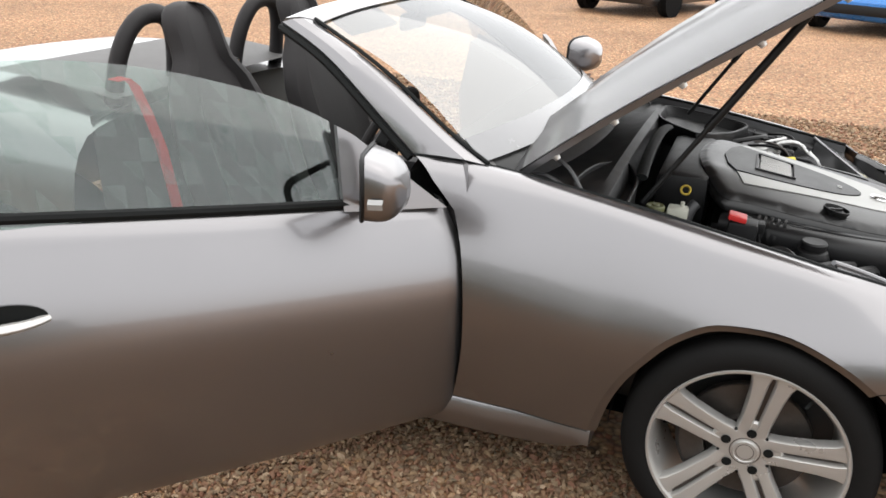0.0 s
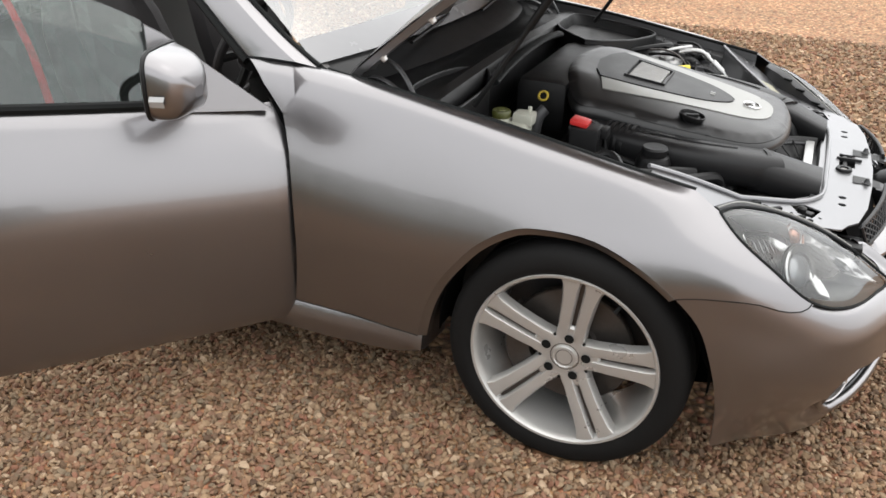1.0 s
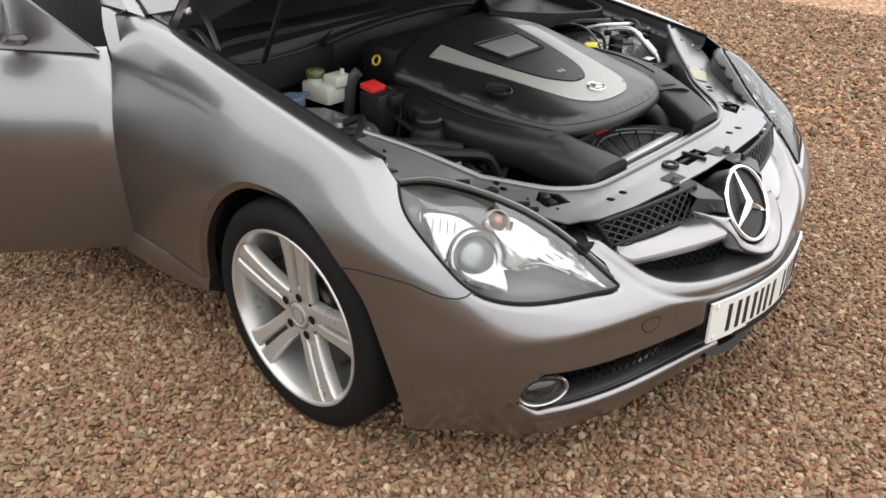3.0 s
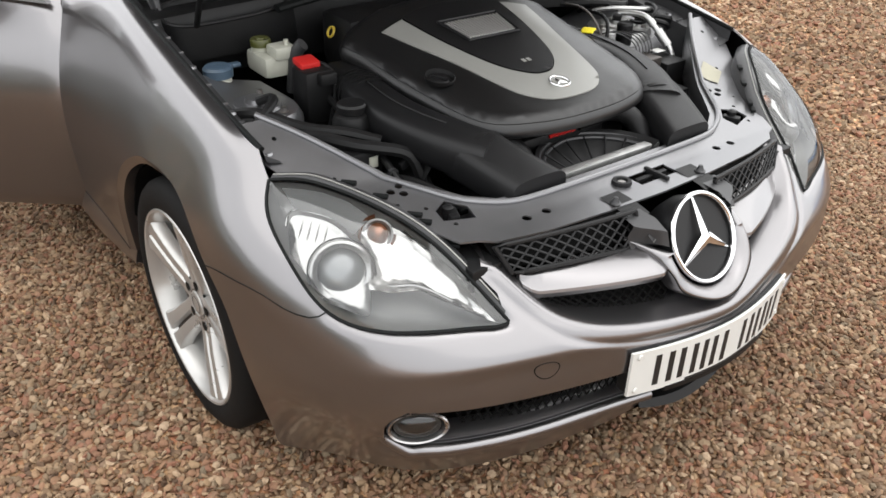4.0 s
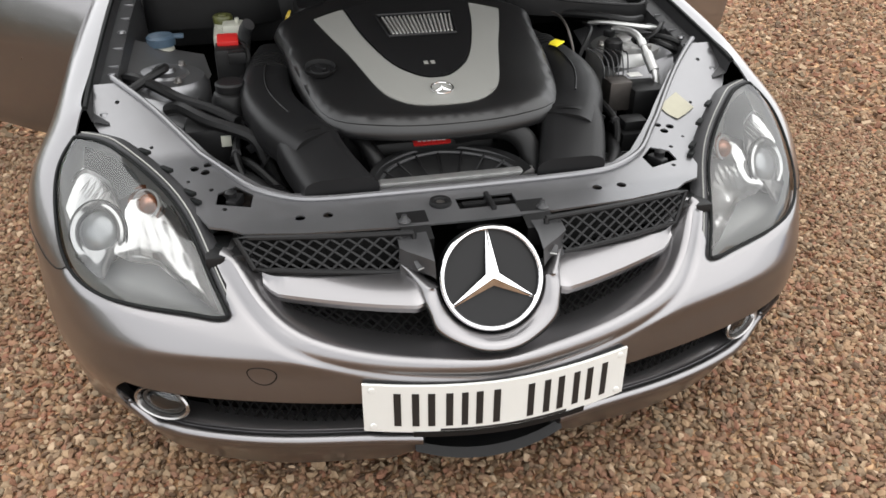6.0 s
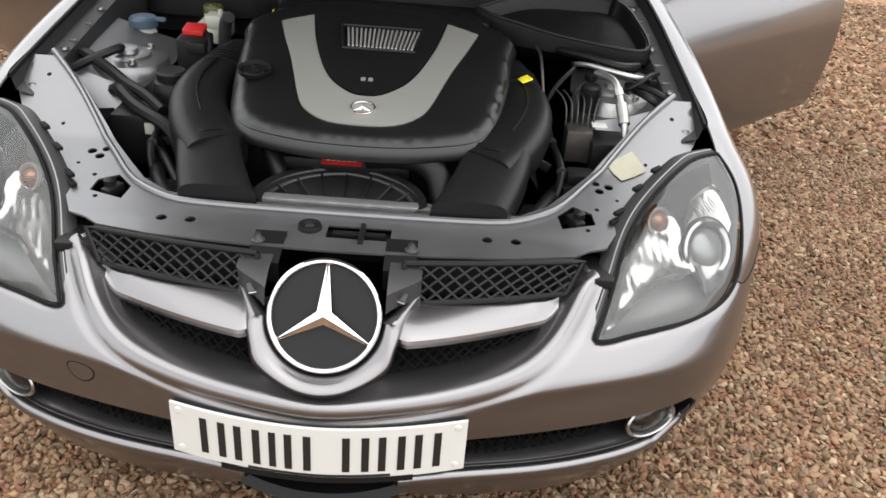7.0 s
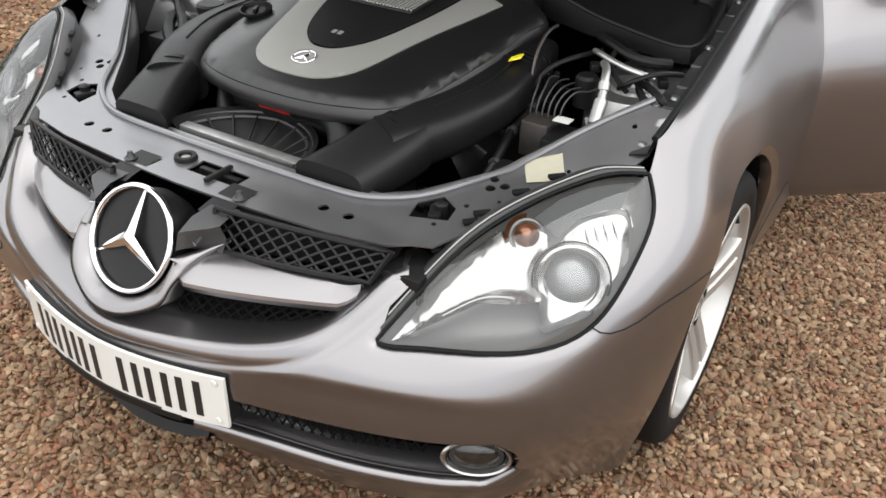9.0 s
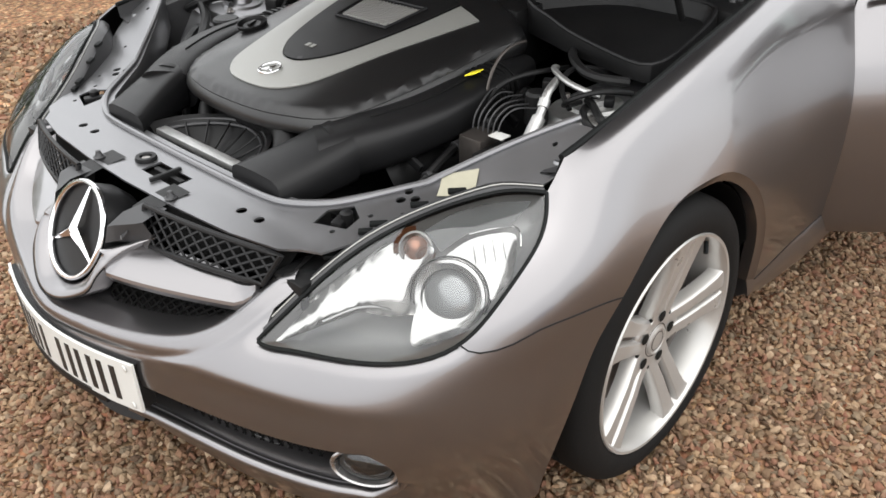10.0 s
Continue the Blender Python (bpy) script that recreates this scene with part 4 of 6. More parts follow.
slam_out = [(.655, 0), (.650, .16), (.637, .33), (.614, .440), (.590, .470), (.575, .505), (.49, .548), (.372, .632), (.300, .700), (.230, .738), (.13, .742)]
slam_in = [(.13, .69), (.21, .600), (.30, .525), (.39, .455), (.455, .402), (.492, .345), (.505, .26), (.508, 0)]
slam_uv = slam_out + slam_in[:-1] + [(.508, 0)] + [(x, -y) for x, y in slam_in[:-1][::-1]] + [(x, -y) for x, y in slam_out[1:][::-1]]
holes = []
for s in (1, -1):
    for x, y, r in ((.575, .279, .0105), (.575, .333, .0105), (.392, .512, .0095), (.376, .533, .0095), (.366, .507, .0085), (.42, .545, .004), (.455, .50, .005), (.30, .62, .004), (.18, .69, .005), (.523, .475, .005)):
        holes.append(hole(x, y * s, r, r, 12))
    holes.append([(.525, .425 * s), (.485, .418 * s), (.450, .452 * s), (.470, .488 * s), (.505, .492 * s)])
holes.append([(.607, -.022), (.607, .098), (.563, .098), (.563, -.022)])
holes.append(hole(.576, -.055, .014, .014, 16))
slam = sheet("front_crossmember", slam_f, slam_uv, (.016, .016), PRIMED, car, "grey painted steel crossmember with punched holes", holes=holes, thick=.004)
bm = bmesh.new()
rim_pts = smooth_path([(.12, .700, 0), (.20, .622, 0), (.30, .543, 0), (.40, .470, 0), (.470, .415, 0), (.512, .345, 0), (.527, .25, 0), (.530, 0, 0)], 30)
rim_pts = np.concatenate([rim_pts, (rim_pts * np.array([1, -1, 1]))[:-1][::-1]])
rim_pts[:, 2] = slam_f(rim_pts[:, 0], rim_pts[:, 1])[:, 2] + .004
tube(bm, rim_pts, .0065, 8)
part("crossmember_ridge", bm, PRIMED, slam)
bm = bmesh.new()
inn = smooth_path([(x, y, 0) for x, y in slam_in], 30)
inn = np.concatenate([inn, (inn * np.array([1, -1, 1]))[:-1][::-1]])
inn[:, 2] = slam_f(inn[:, 0], inn[:, 1])[:, 2]
loft(bm, [[p, p + np.array([-.006, 0, -.012]), p + np.array([-.008, 0, -.09])] for p in inn])
part("crossmember_flange", bm, PRIMED, slam)
for s in (1, -1):
    bm = bmesh.new()
    box(bm, (.045, .022, .020), (.485, .455 * s, .655), .004, Matrix.Rotation(.4 * s, 4, "Z"))
    lathe(bm, [(.011, -.02), (.012, .006), (.006, .010), (0, .010)], 14, pose(.478, .462 * s, .668))
    part("lamp_adjuster", bm, SATIN, car, "black lamp adjuster with screw")
    bm = bmesh.new()
    box(bm, (.090, .075, .05), (.588, .480 * s, .592), .006)
    part("corner_bracket", bm, BLACK, car)
bm = bmesh.new()
lathe(bm, [(.011, .002), (.013, .008), (.021, .008), (.023, .002), (.022, -.004)], 28, pose(.576, -.055, .653))
part("latch_grommet", bm, BLACK, car, "black rubber latch grommet")
bm = bmesh.new()
lathe(bm, [(0, .004), (.009, .004), (.011, -.006)], 18, pose(.576, -.055, .653))
part("latch_pin", bm, STEEL, car)
bm = bmesh.new()
box(bm, (.060, .135, .03), (.585, .038, .625), .004)
part("latch_recess", bm, DARK, car)
bm = bmesh.new()
box(bm, (.070, .010, .020), (.590, .044, .650), .003)
box(bm, (.012, .10, .012), (.580, .038, .645), .003)
part("latch", bm, BLACK, car, "black bonnet latch")
bm = bmesh.new()
grid = []
for i in (-1, 0, 1):
    row = []
    for j in (-1, 0, 1):
        x, y = .312 + .027 * i * .85 - .034 * j * .52, .578 + .027 * i * .52 + .034 * j * .85
        row.append((x, y, float(slam_f(np.array([x]), np.array([y]))[0, 2]) + .003))
    grid.append(row)
loft(bm, grid)
part("sticker", bm, CREAM, slam, "cream paper sticker")

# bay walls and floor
# floor and bulkhead coloured near-black for the shade deep in the bay
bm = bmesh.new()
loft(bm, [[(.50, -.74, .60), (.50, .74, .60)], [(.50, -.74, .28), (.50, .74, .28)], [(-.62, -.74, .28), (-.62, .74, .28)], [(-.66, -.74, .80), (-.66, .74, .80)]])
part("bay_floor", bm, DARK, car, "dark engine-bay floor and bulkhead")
edge3 = [(.24, .750, .783), (.10, .750, .806), (-.15, .743, .848), (-.40, .733, .886), (-.752, .710, .926)]
for s in (1, -1):
    m = np.array([1, s, 1])
    e3 = smooth_path(edge3, 24)
    bm = bmesh.new()
    loft(bm, [[p * m, (p + np.array([0, -.006, -.004])) * m, (p + np.array([0, -.012, -.030])) * m, (p + np.array([0, -.045, -.040])) * m, (p + np.array([0, -.055, -.085])) * m, (p * np.array([1, 1, 0]) + np.array([0, -.06, .30])) * m] for p in e3])
    part("wing_rail", bm, RAIL, car, "black inner wing rail")
    bm = bmesh.new()
    tube(bm, [(p + np.array([0, -.004, .001])) * m for p in e3], .006, 6)
    part("bonnet_seal", bm, SEAL, car, "black rubber bonnet seal")
    for k in range(9):
        p = e3[2 + 2 * k]
        bm = bmesh.new()
        box(bm, (.006, .028, .006), (p + np.array([0, -.03, -.036])) * m, .001)
        part("rail_rib", bm, PRIMED, car)
    for k in (1, 5, 10, 16):
        p = e3[k]
        bm = bmesh.new()
        lathe(bm, [(0, .006), (.008, .005), (.011, 0)], 10, pose(*((p + np.array([0, -.033, -.036])) * m)))
        part("rail_bolt", bm, PRIMED, car)

# engine cover
COVER_Y = .012


def cover_top(x, y):
    return .786 - .172 * (x - .27) - .10 * np.maximum(0, np.abs(y - COVER_Y) - .16) ** 1.5 * 4


def cover_f(x, y):
    return np.stack([x, y, cover_top(x, y)], 1)


cover_half = [(.405, 0), (.402, .08), (.385, .17), (.350, .235), (.285, .275), (.16, .300), (.03, .318), (-.10, .330), (-.165, .335), (-.215, .245), (-.25, .12), (-.262, 0)]
cover_uv = [(x, y + COVER_Y) for x, y in curve2(cover_half, 40)] + [(x, -y + COVER_Y) for x, y in curve2(cover_half, 40)[1:-1][::-1]]
cover = new("engine_cover", None)
cover.parent = car
cover["label"] = "black plastic engine cover with a pale silver U band"
sheet("cover_shell", cover_f, cover_uv, (.016, .016), COVER, cover, "black satin cover", thick=.02, sink=lambda g, p: .013 * np.exp(-g / .42))
# skirt below the shell
bm = bmesh.new()
ring = np.array(cover_uv)
secs = []
for x, y in list(ring) + [ring[0]]:
    z = float(cover_top(np.array([x]), np.array([y]))[0])
    c = np.array([x - .08, y - COVER_Y])
    nrm = c / np.linalg.norm(c)
    secs.append([(x + nrm[0] * o, y + nrm[1] * o, z + h) for o, h in ((-.004, -.014), (.003, -.022), (.007, -.036), (.005, -.044), (-.006, -.050), (-.05, -.060), (-.09, -.11))])
loft(bm, secs)
part("cover_skirt", bm, COVER, cover)
outer = [(-.115, .243), (.0, .212), (.10, .182), (.24, .146), (.305, .118), (.343, .070), (.352, .0)]
inner_v = [(-.140, .166), (-.04, .150), (.05, .129), (.15, .096), (.205, .060), (.232, .028), (.237, 0)]
o, i_ = curve2(outer, 26), curve2(inner_v, 26)
band_uv = [(x, y + COVER_Y) for x, y in o] + [(x, COVER_Y - y) for x, y in o[:-1][::-1]] + [(x, COVER_Y - y) for x, y in i_[:-1]] + [(x, y + COVER_Y) for x, y in i_[::-1]]
sheet("cover_band", cover_f, band_uv, (.014, .014), VSILVER, cover, "pale silver U-shaped band", thick=.004, shift=.0025)
i2 = [(x - .004, y * .975) for x, y in i_]
mid_uv = [(x, y + COVER_Y) for x, y in i2] + [(x, COVER_Y - y) for x, y in i2[:-1][::-1]] + [(-.172, -.10 + COVER_Y), (-.188, COVER_Y), (-.172, .10 + COVER_Y)]
sheet("cover_centre", cover_f, mid_uv, (.014, .014), SATIN, cover, "black centre inset", thick=.004, shift=.005, holes=[[(-.082, -.085 + COVER_Y), (-.082, .105 + COVER_Y), (.030, .092 + COVER_Y), (.030, -.072 + COVER_Y)]])
tilt = math.atan(.172)
cover_at = lambda x, y, h=0.0: Matrix.Translation((x, y, .786 - .172 * (x - .27) + h)) @ Matrix.Rotation(tilt, 4, "Y")
bm = bmesh.new()
fr = [(-.085, -.078), (-.085, .118), (.033, .105), (.033, -.062), (-.085, -.078)]
tube(bm, [cover_at(x, y, .007) @ Vector((0, 0, 0)) for x, y in fr], .004, 6)
vent = part("cover_vent", bm, SATIN, cover, "vent with fine silver ribs")
bm = bmesh.new()
box(bm, (.112, .178, .004), cover_at(-.026, .021, -.004).translation, 0, Matrix.Rotation(tilt, 4, "Y"))
part("vent_floor", bm, DARK, vent)
for k in range(17):
    y = -.060 + .168 * k / 16
    bm = bmesh.new()
    box(bm, (.098, .0050, .007), cover_at(-.026, y * .95 + .001, .005).translation, .001, Matrix.Rotation(tilt, 4, "Y") @ Matrix.Rotation((.021 - y) * 1.6, 4, "Z"), 1)
    part("vent_rib", bm, ALLOY, vent)
# badge on the band: plain ring and three arms
bm = bmesh.new()
bmx = cover_at(.290, COVER_Y, .004)
lathe(bm, [(.0245 + .0022 * math.cos(a), .002 + .0025 * math.sin(a)) for a in (2 * math.pi * k / 8 for k in range(8))], 32, bmx, closed=True)
for k in range(3):
    a = math.pi * (1 + 2 * k / 3)
    d, w_ = Vector((math.cos(a), math.sin(a), 0)), Vector((-math.sin(a), math.cos(a), 0))
    vs = [bm.verts.new(bmx @ p) for p in (Vector((0, 0, .005)), d * .005 + w_ * .0032, d * .023, d * .005 - w_ * .0032)]
    bm.faces.new((vs[0], vs[2], vs[1]))
    bm.faces.new((vs[0], vs[3], vs[2]))
part("cover_badge", bm, CHROME, cover, "small chrome ring with three arms")
bm = bmesh.new()
for dx, dy in ((0, -.012), (0, .004)):
    box(bm, (.014, .010, .0015), cover_at(.172 + dx, .012 + dy, .0062).translation, 0, Matrix.Rotation(tilt, 4, "Y"))
part("cover_letters", bm, VSILVER, cover)
# oil filler in a recess of the cover
bm = bmesh.new()
lathe(bm, [(.036, -.006), (.038, .003), (.035, .004), (.031, -.010), (0, -.014)], 30, cover_at(.150, -.243, .000))
part("oil_filler_well", bm, BLACK, cover)
bm = bmesh.new()
lathe(bm, [(.024, -.016), (.026, -.006), (.022, -.002), (0, -.002)], 24, cover_at(.150, -.243, .000))
box(bm, (.036, .008, .008), cover_at(.150, -.243, .000).translation, .002, Matrix.Rotation(.5, 4, "Z"))
part("oil_filler_cap", bm, SATIN, cover, "black oil filler cap")
# rear flank of the engine, behind and beside the cover
bm = bmesh.new()
box(bm, (.16, .56, .16), (-.29, .01, .775), .03)
box(bm, (.50, .52, .20), (.05, .01, .62), .04)
part("engine_block", bm, BLACK, car, "black engine block under the cover")
bm = bmesh.new()
lathe(bm, [(.010, -.002), (.012, .002), (.015, .002), (.017, -.002)], 20, Matrix.Translation((-.275, -.290, .815)) @ Matrix.Rotation(1.1, 4, "X"), closed=True)
part("dipstick_ring", bm, OLIVE_RING, car, "yellow dipstick ring")

# air ducts to both sides, with elbows and boxes on the crossmember
for s in (1, -1):
    d = new("air_duct", None)
    d.parent = car
    d["label"] = "black ribbed plastic air intake duct"
    bm = bmesh.new()
    tube(bm, [(-.16, .335 * s, .742), (-.06, .350 * s, .740), (.05, .366 * s, .735), (.17, .366 * s, .725), (.29, .328 * s, .710), (.38, .275 * s, .695)], [.047, .054, .058, .062, .066, .066], 24, 40, .74, boxy=.62)
    part("duct_pipe", bm, SATIN, d)
    bm = bmesh.new()
    tube(bm, [(-.02, .355 * s, .7825), (.05, .366 * s, .7805), (.17, .366 * s, .772), (.29, .328 * s, .760)], .0022, 5, 24)
    part("duct_seam", bm, BLACK, d)
    bm = bmesh.new()
    for k in range(5):
        x = -.06 + .018 * k
        tube(bm, [(x - .004, (.352 + .001 * k) * s, .7395 - .0005 * k), (x + .004, (.3525 + .001 * k) * s, .739 - .0005 * k)], .062, 20, 0, .80)
    part("duct_bellows", bm, BLACK, d)
    bm = bmesh.new()
    secs = []
    for a in np.linspace(0, 1, 12):
        x, y, z = .345 + .170 * a, (.298 - .055 * a ** 1.3) * s, .700 - .040 * a
        hw, hh = .070 + .006 * a, .050 - .012 * a
        ang = .45 * (1 - a)
        sec = []
        for t in range(20):
            w_ = 2 * math.pi * t / 20
            c, n_ = math.cos(w_), math.sin(w_)
            q = (abs(c) ** .5 * math.copysign(1, c) * hw, abs(n_) ** .5 * math.copysign(1, n_) * hh)
            sec.append((x + q[0] * math.sin(ang) * .5, y + q[0], z + q[1]))
        secs.append(sec)
    loft(bm, secs, close=True, caps=True)
    part("duct_mouth", bm, SATIN, d)
    bm = bmesh.new()
    tube(bm, [(.352, .294 * s, .700), (.362, .290 * s, .698)], .071, 22, 0, .74)
    part("duct_band", bm, BLACK, d)

# fan shroud, radiator rail, label, hoses
shroud = new("fan_shroud", None)
shroud.parent = car
shroud["label"] = "black fan shroud over the radiator"
bm = bmesh.new()
for r, h in ((.155, .668), (.143, .662)):
    tube(bm, [(.495 - r * math.sin(a) * 1.0, -.012 + r * math.cos(a) * 1.05, h - .006 * abs(math.cos(a))) for a in np.linspace(.12, math.pi - .12, 28)], .004, 6)
part("shroud_ring", bm, RAIL, shroud)
bm = bmesh.new()
loft(bm, [[(.495 - r * math.sin(a), -.012 + r * math.cos(a) * 1.05, z) for r, z in ((.165, .672), (.15, .664), (.13, .640), (.03, .60))] for a in np.linspace(0, math.pi, 28)])
part("shroud_dish", bm, BLACK, shroud)
bm = bmesh.new()
for a in np.linspace(.5, math.pi - .5, 7):
    tube(bm, [(.495 - r * math.sin(a), -.012 + r * math.cos(a) * 1.05, z) for r, z in ((.045, .615), (.10, .640), (.145, .664))], .0025, 5)
part("shroud_ribs", bm, SATIN, shroud)
bm = bmesh.new()
box(bm, (.026, .335, .016), (.476, .004, .656), .004)
part("radiator_rail", bm, CAST, car, "bright metal radiator rail")
bm = bmesh.new()
box(bm, (.026, .55, .05), (.500, 0, .615), .004)
box(bm, (.20, .60, .04), (.40, 0, .575), .01)
part("radiator", bm, BLACK, car, "black radiator under the crossmember")
bm = bmesh.new()
box(bm, (.022, .084, .006), (.344, -.024, .688), .001, Matrix.Rotation(.5, 4, "Y"))
label = part("warning_label", bm, RED, car, "red warning label with white marks")
bm = bmesh.new()
for k in range(6):
    box(bm, (.009, .007, .001), (.3455, -.052 + .011 * k, .6915), 0, Matrix.Rotation(.5, 4, "Y"))
part("label_marks", bm, WHITE, label)
bm = bmesh.new()
box(bm, (.07, .30, .04), (.315, -.03, .672), .012)
part("belt_guard", bm, BLACK, car)
bm = bmesh.new()
tube(bm, [(.34, .03, .700), (.355, .09, .712), (.37, .15, .708), (.40, .185, .675), (.43, .19, .62)], .026, 14, 24)
part("coolant_hose", bm, BLACK, car, "black coolant hose")
bm = bmesh.new()
tube(bm, [(.31, -.19, .705), (.34, -.17, .690), (.37, -.15, .655), (.38, -.14, .60)], .018, 12, 16)
part("coolant_hose", bm, BLACK, car, "black coolant hose")

# right-hand side: brake reservoir, terminal box, washer filler, strut tower, power steering
res = new("brake_reservoir", None)
res.parent = car
res["label"] = "milky brake fluid reservoir with olive cap"
bm = bmesh.new()
box(bm, (.118, .080, .055), (-.318, -.452, .752), .014)
box(bm, (.060, .060, .034), (-.280, -.435, .788), .010)
lathe(bm, [(.025, -.02), (.025, .010)], 22, pose(-.341, -.463, .785))
lathe(bm, [(.006, 0), (.006, .018), (.0, .020)], 10, pose(-.270, -.425, .800))
part("reservoir_body", bm, MILKY, res)
bm = bmesh.new()
lathe(bm, [(.026, -.010), (.027, .005), (.024, .010), (.012, .009), (.010, .012), (.0, .012)], 26, pose(-.341, -.463, .800))
part("reservoir_cap", bm, OLIVE, res, "olive screw cap")
bm = bmesh.new()
tube(bm, [(-.262, -.420, .68), (-.256, -.414, .74), (-.25, -.408, .785), (-.235, -.395, .81)], .017, 14, 18)
part("braided_sleeve", bm, RAIL, car, "grey braided cable sleeve")
term = new("terminal_box", None)
term.parent = car
term["label"] = "black jump-start terminal box with red cap"
bm = bmesh.new()
box(bm, (.080, .075, .13), (-.098, -.446, .733), .010)
box(bm, (.04, .045, .03), (-.060, -.430, .780), .006)
tube(bm, [(-.12, -.425, .80), (-.08, -.405, .79), (-.05, -.41, .74), (-.05, -.43, .66)], .006, 8, 14)
part("terminal_case", bm, BLACK, term)
bm = bmesh.new()
box(bm, (.050, .052, .016), (-.116, -.450, .806), .005, Matrix.Rotation(.15, 4, "Y"))
part("terminal_cap", bm, RED, term, "red plastic cap")
wash = new("washer_filler", None)
wash.parent = car
wash["label"] = "washer filler neck with blue cap"
bm = bmesh.new()
lathe(bm, [(.030, -.07), (.032, -.02), (.028, -.01)], 22, pose(-.248, -.624, .775))
part("filler_neck", bm, MILKY, wash)
bm = bmesh.new()
lathe(bm, [(.036, -.016), (.037, .004), (.031, .010), (.012, .010), (0, .014)], 26, pose(-.248, -.624, .782))
box(bm, (.02, .05, .01), (-.25, -.59, .786), .004)
part("filler_cap", bm, BLUE, wash, "blue cap")
for s in (1, -1):
    t = new("strut_tower", None)
    t.parent = car
    t["label"] = "grey steel strut tower"
    bm = bmesh.new()
    lathe(bm, [(.115, -.16), (.108, -.02), (.095, .0), (.060, .004), (.055, .010), (.030, .012), (.026, .022), (0, .024)], 30, Matrix.Translation((-.07, .610 * s, .742)) @ Matrix.Rotation(.06 * s, 4, "X"))
    part("tower_dome", bm, CAST if s > 0 else PRIMED, t)
    bm = bmesh.new()
    loft(bm, [[(-.24, .52 * s, .735), (-.24, .60 * s, .755), (-.24, .70 * s, .79)], [(-.10, .50 * s, .725), (-.10, .60 * s, .738), (-.10, .70 * s, .77)], [(.04, .54 * s, .70), (.04, .62 * s, .715), (.04, .70 * s, .745)], [(.10, .60 * s, .62), (.10, .65 * s, .64), (.10, .70 * s, .66)]])
    part("tower_apron", bm, PRIMED, t)
    for a in range(3):
        bm = bmesh.new()
        lathe(bm, [(0, .012), (.007, .011), (.008, .002), (.012, 0)], 8, pose(-.07 + .075 * math.cos(a * 2.1 + .5), .61 * s + .075 * math.sin(a * 2.1 + .5), .744))
        part("tower_nut", bm, STEEL, t)
ps = new("steering_reservoir", None)
ps.parent = car
ps["label"] = "black power steering fluid reservoir"
bm = bmesh.new()
lathe(bm, [(.045, -.13), (.047, -.03), (.040, -.012), (.030, -.006)], 26, pose(.091, -.450, .755))
part("reservoir_pot", bm, BLACK, ps)
bm = bmesh.new()
lathe(bm, [(.034, -.008), (.035, .008), (.031, .013), (.010, .011), (0, .012)], 26, pose(.091, -.450, .757))
part("reservoir_lid", bm, SATIN, ps)
for path, r in (([(-.02, -.70, .755), (.03, -.66, .770), (.06, -.60, .745), (.10, -.55, .730), (.14, -.50, .725), (.20, -.44, .712)], .013), ([(.06, -.60, .70), (.12, -.56, .722), (.19, -.50, .712), (.25, -.42, .700), (.27, -.39, .66), (.30, -.36, .58)], .015), ([(-.04, -.62, .765), (.0, -.60, .782), (.04, -.64, .770), (.06, -.69, .745)], .011), ([(.22, -.46, .63), (.28, -.42, .64), (.36, -.37, .62), (.42, -.33, .60)], .010)):
    bm = bmesh.new()
    tube(bm, path, r, 8, 28)
    part("rubber_hose", bm, BLACK, car, "black rubber hose")
bm = bmesh.new()
box(bm, (.10, .12, .12), (.16, -.50, .640), .012)
part("fuse_box", bm, BLACK, car, "black box with a pale tag")
bm = bmesh.new()
box(bm, (.004, .022, .026), (.212, -.47, .672), .001)
part("tag", bm, MILKY, car)

# left-hand side: brake unit with pipes, air-conditioning pipes
absu = new("brake_unit", None)
absu.parent = car
absu["label"] = "cast brake hydraulic unit with steel pipes"
bm = bmesh.new()
box(bm, (.060, .058, .075), (.155, .492, .690), .005)
part("unit_block", bm, IRON, absu)
bm = bmesh.new()
box(bm, (.090, .085, .075), (.165, .560, .675), .008)
part("unit_motor", bm, BLACK, absu)
bm = bmesh.new()
box(bm, (.028, .034, .002), (.150, .538, .7335), .0005)
part("unit_label", bm, WHITE, absu)
for k in range(6):
    bm = bmesh.new()
    y = .462 + .013 * k
    tube(bm, [(.140, y, .725), (.132, y, .752), (.10, y - .006 + .003 * k, .772), (.055, y - .02 + .008 * k, .778 - .003 * k), (.02, y - .02 + .01 * k, .765)], .0019, 7, 20)
    part("brake_pipe", bm, RAIL, absu)
ac = new("cooling_pipe", None)
ac.parent = car
ac["label"] = "bright aluminium air-conditioning pipes"
bm = bmesh.new()
tube(bm, [(-.02, .545, .800), (.02, .565, .806), (.055, .578, .803), (.078, .586, .786), (.105, .592, .762), (.145, .598, .728), (.16, .60, .69)], .0085, 12, 30)
tube(bm, [(.098, .591, .768), (.138, .597, .734)], .0135, 12)
tube(bm, [(.070, .583, .794), (.082, .587, .782)], .0115, 12)
tube(bm, [(-.08, .50, .800), (-.03, .53, .815), (.01, .60, .812), (.0, .66, .800)], .006, 8, 20)
part("pipe", bm, CAST, ac, "dull aluminium")
bm = bmesh.new()
lathe(bm, [(.024, -.05), (.024, .010), (.019, .016), (0, .017)], 20, pose(.025, .530, .770))
part("pipe_block", bm, BLACK, ac)
bm = bmesh.new()
tube(bm, [(-.30, .44, .79), (-.20, .46, .80), (-.10, .53, .815), (-.06, .60, .81), (-.10, .66, .80)], .010, 8, 28)
tube(bm, [(-.02, .62, .775), (.02, .66, .785), (.05, .70, .775), (.03, .71, .755)], .008, 8, 20)
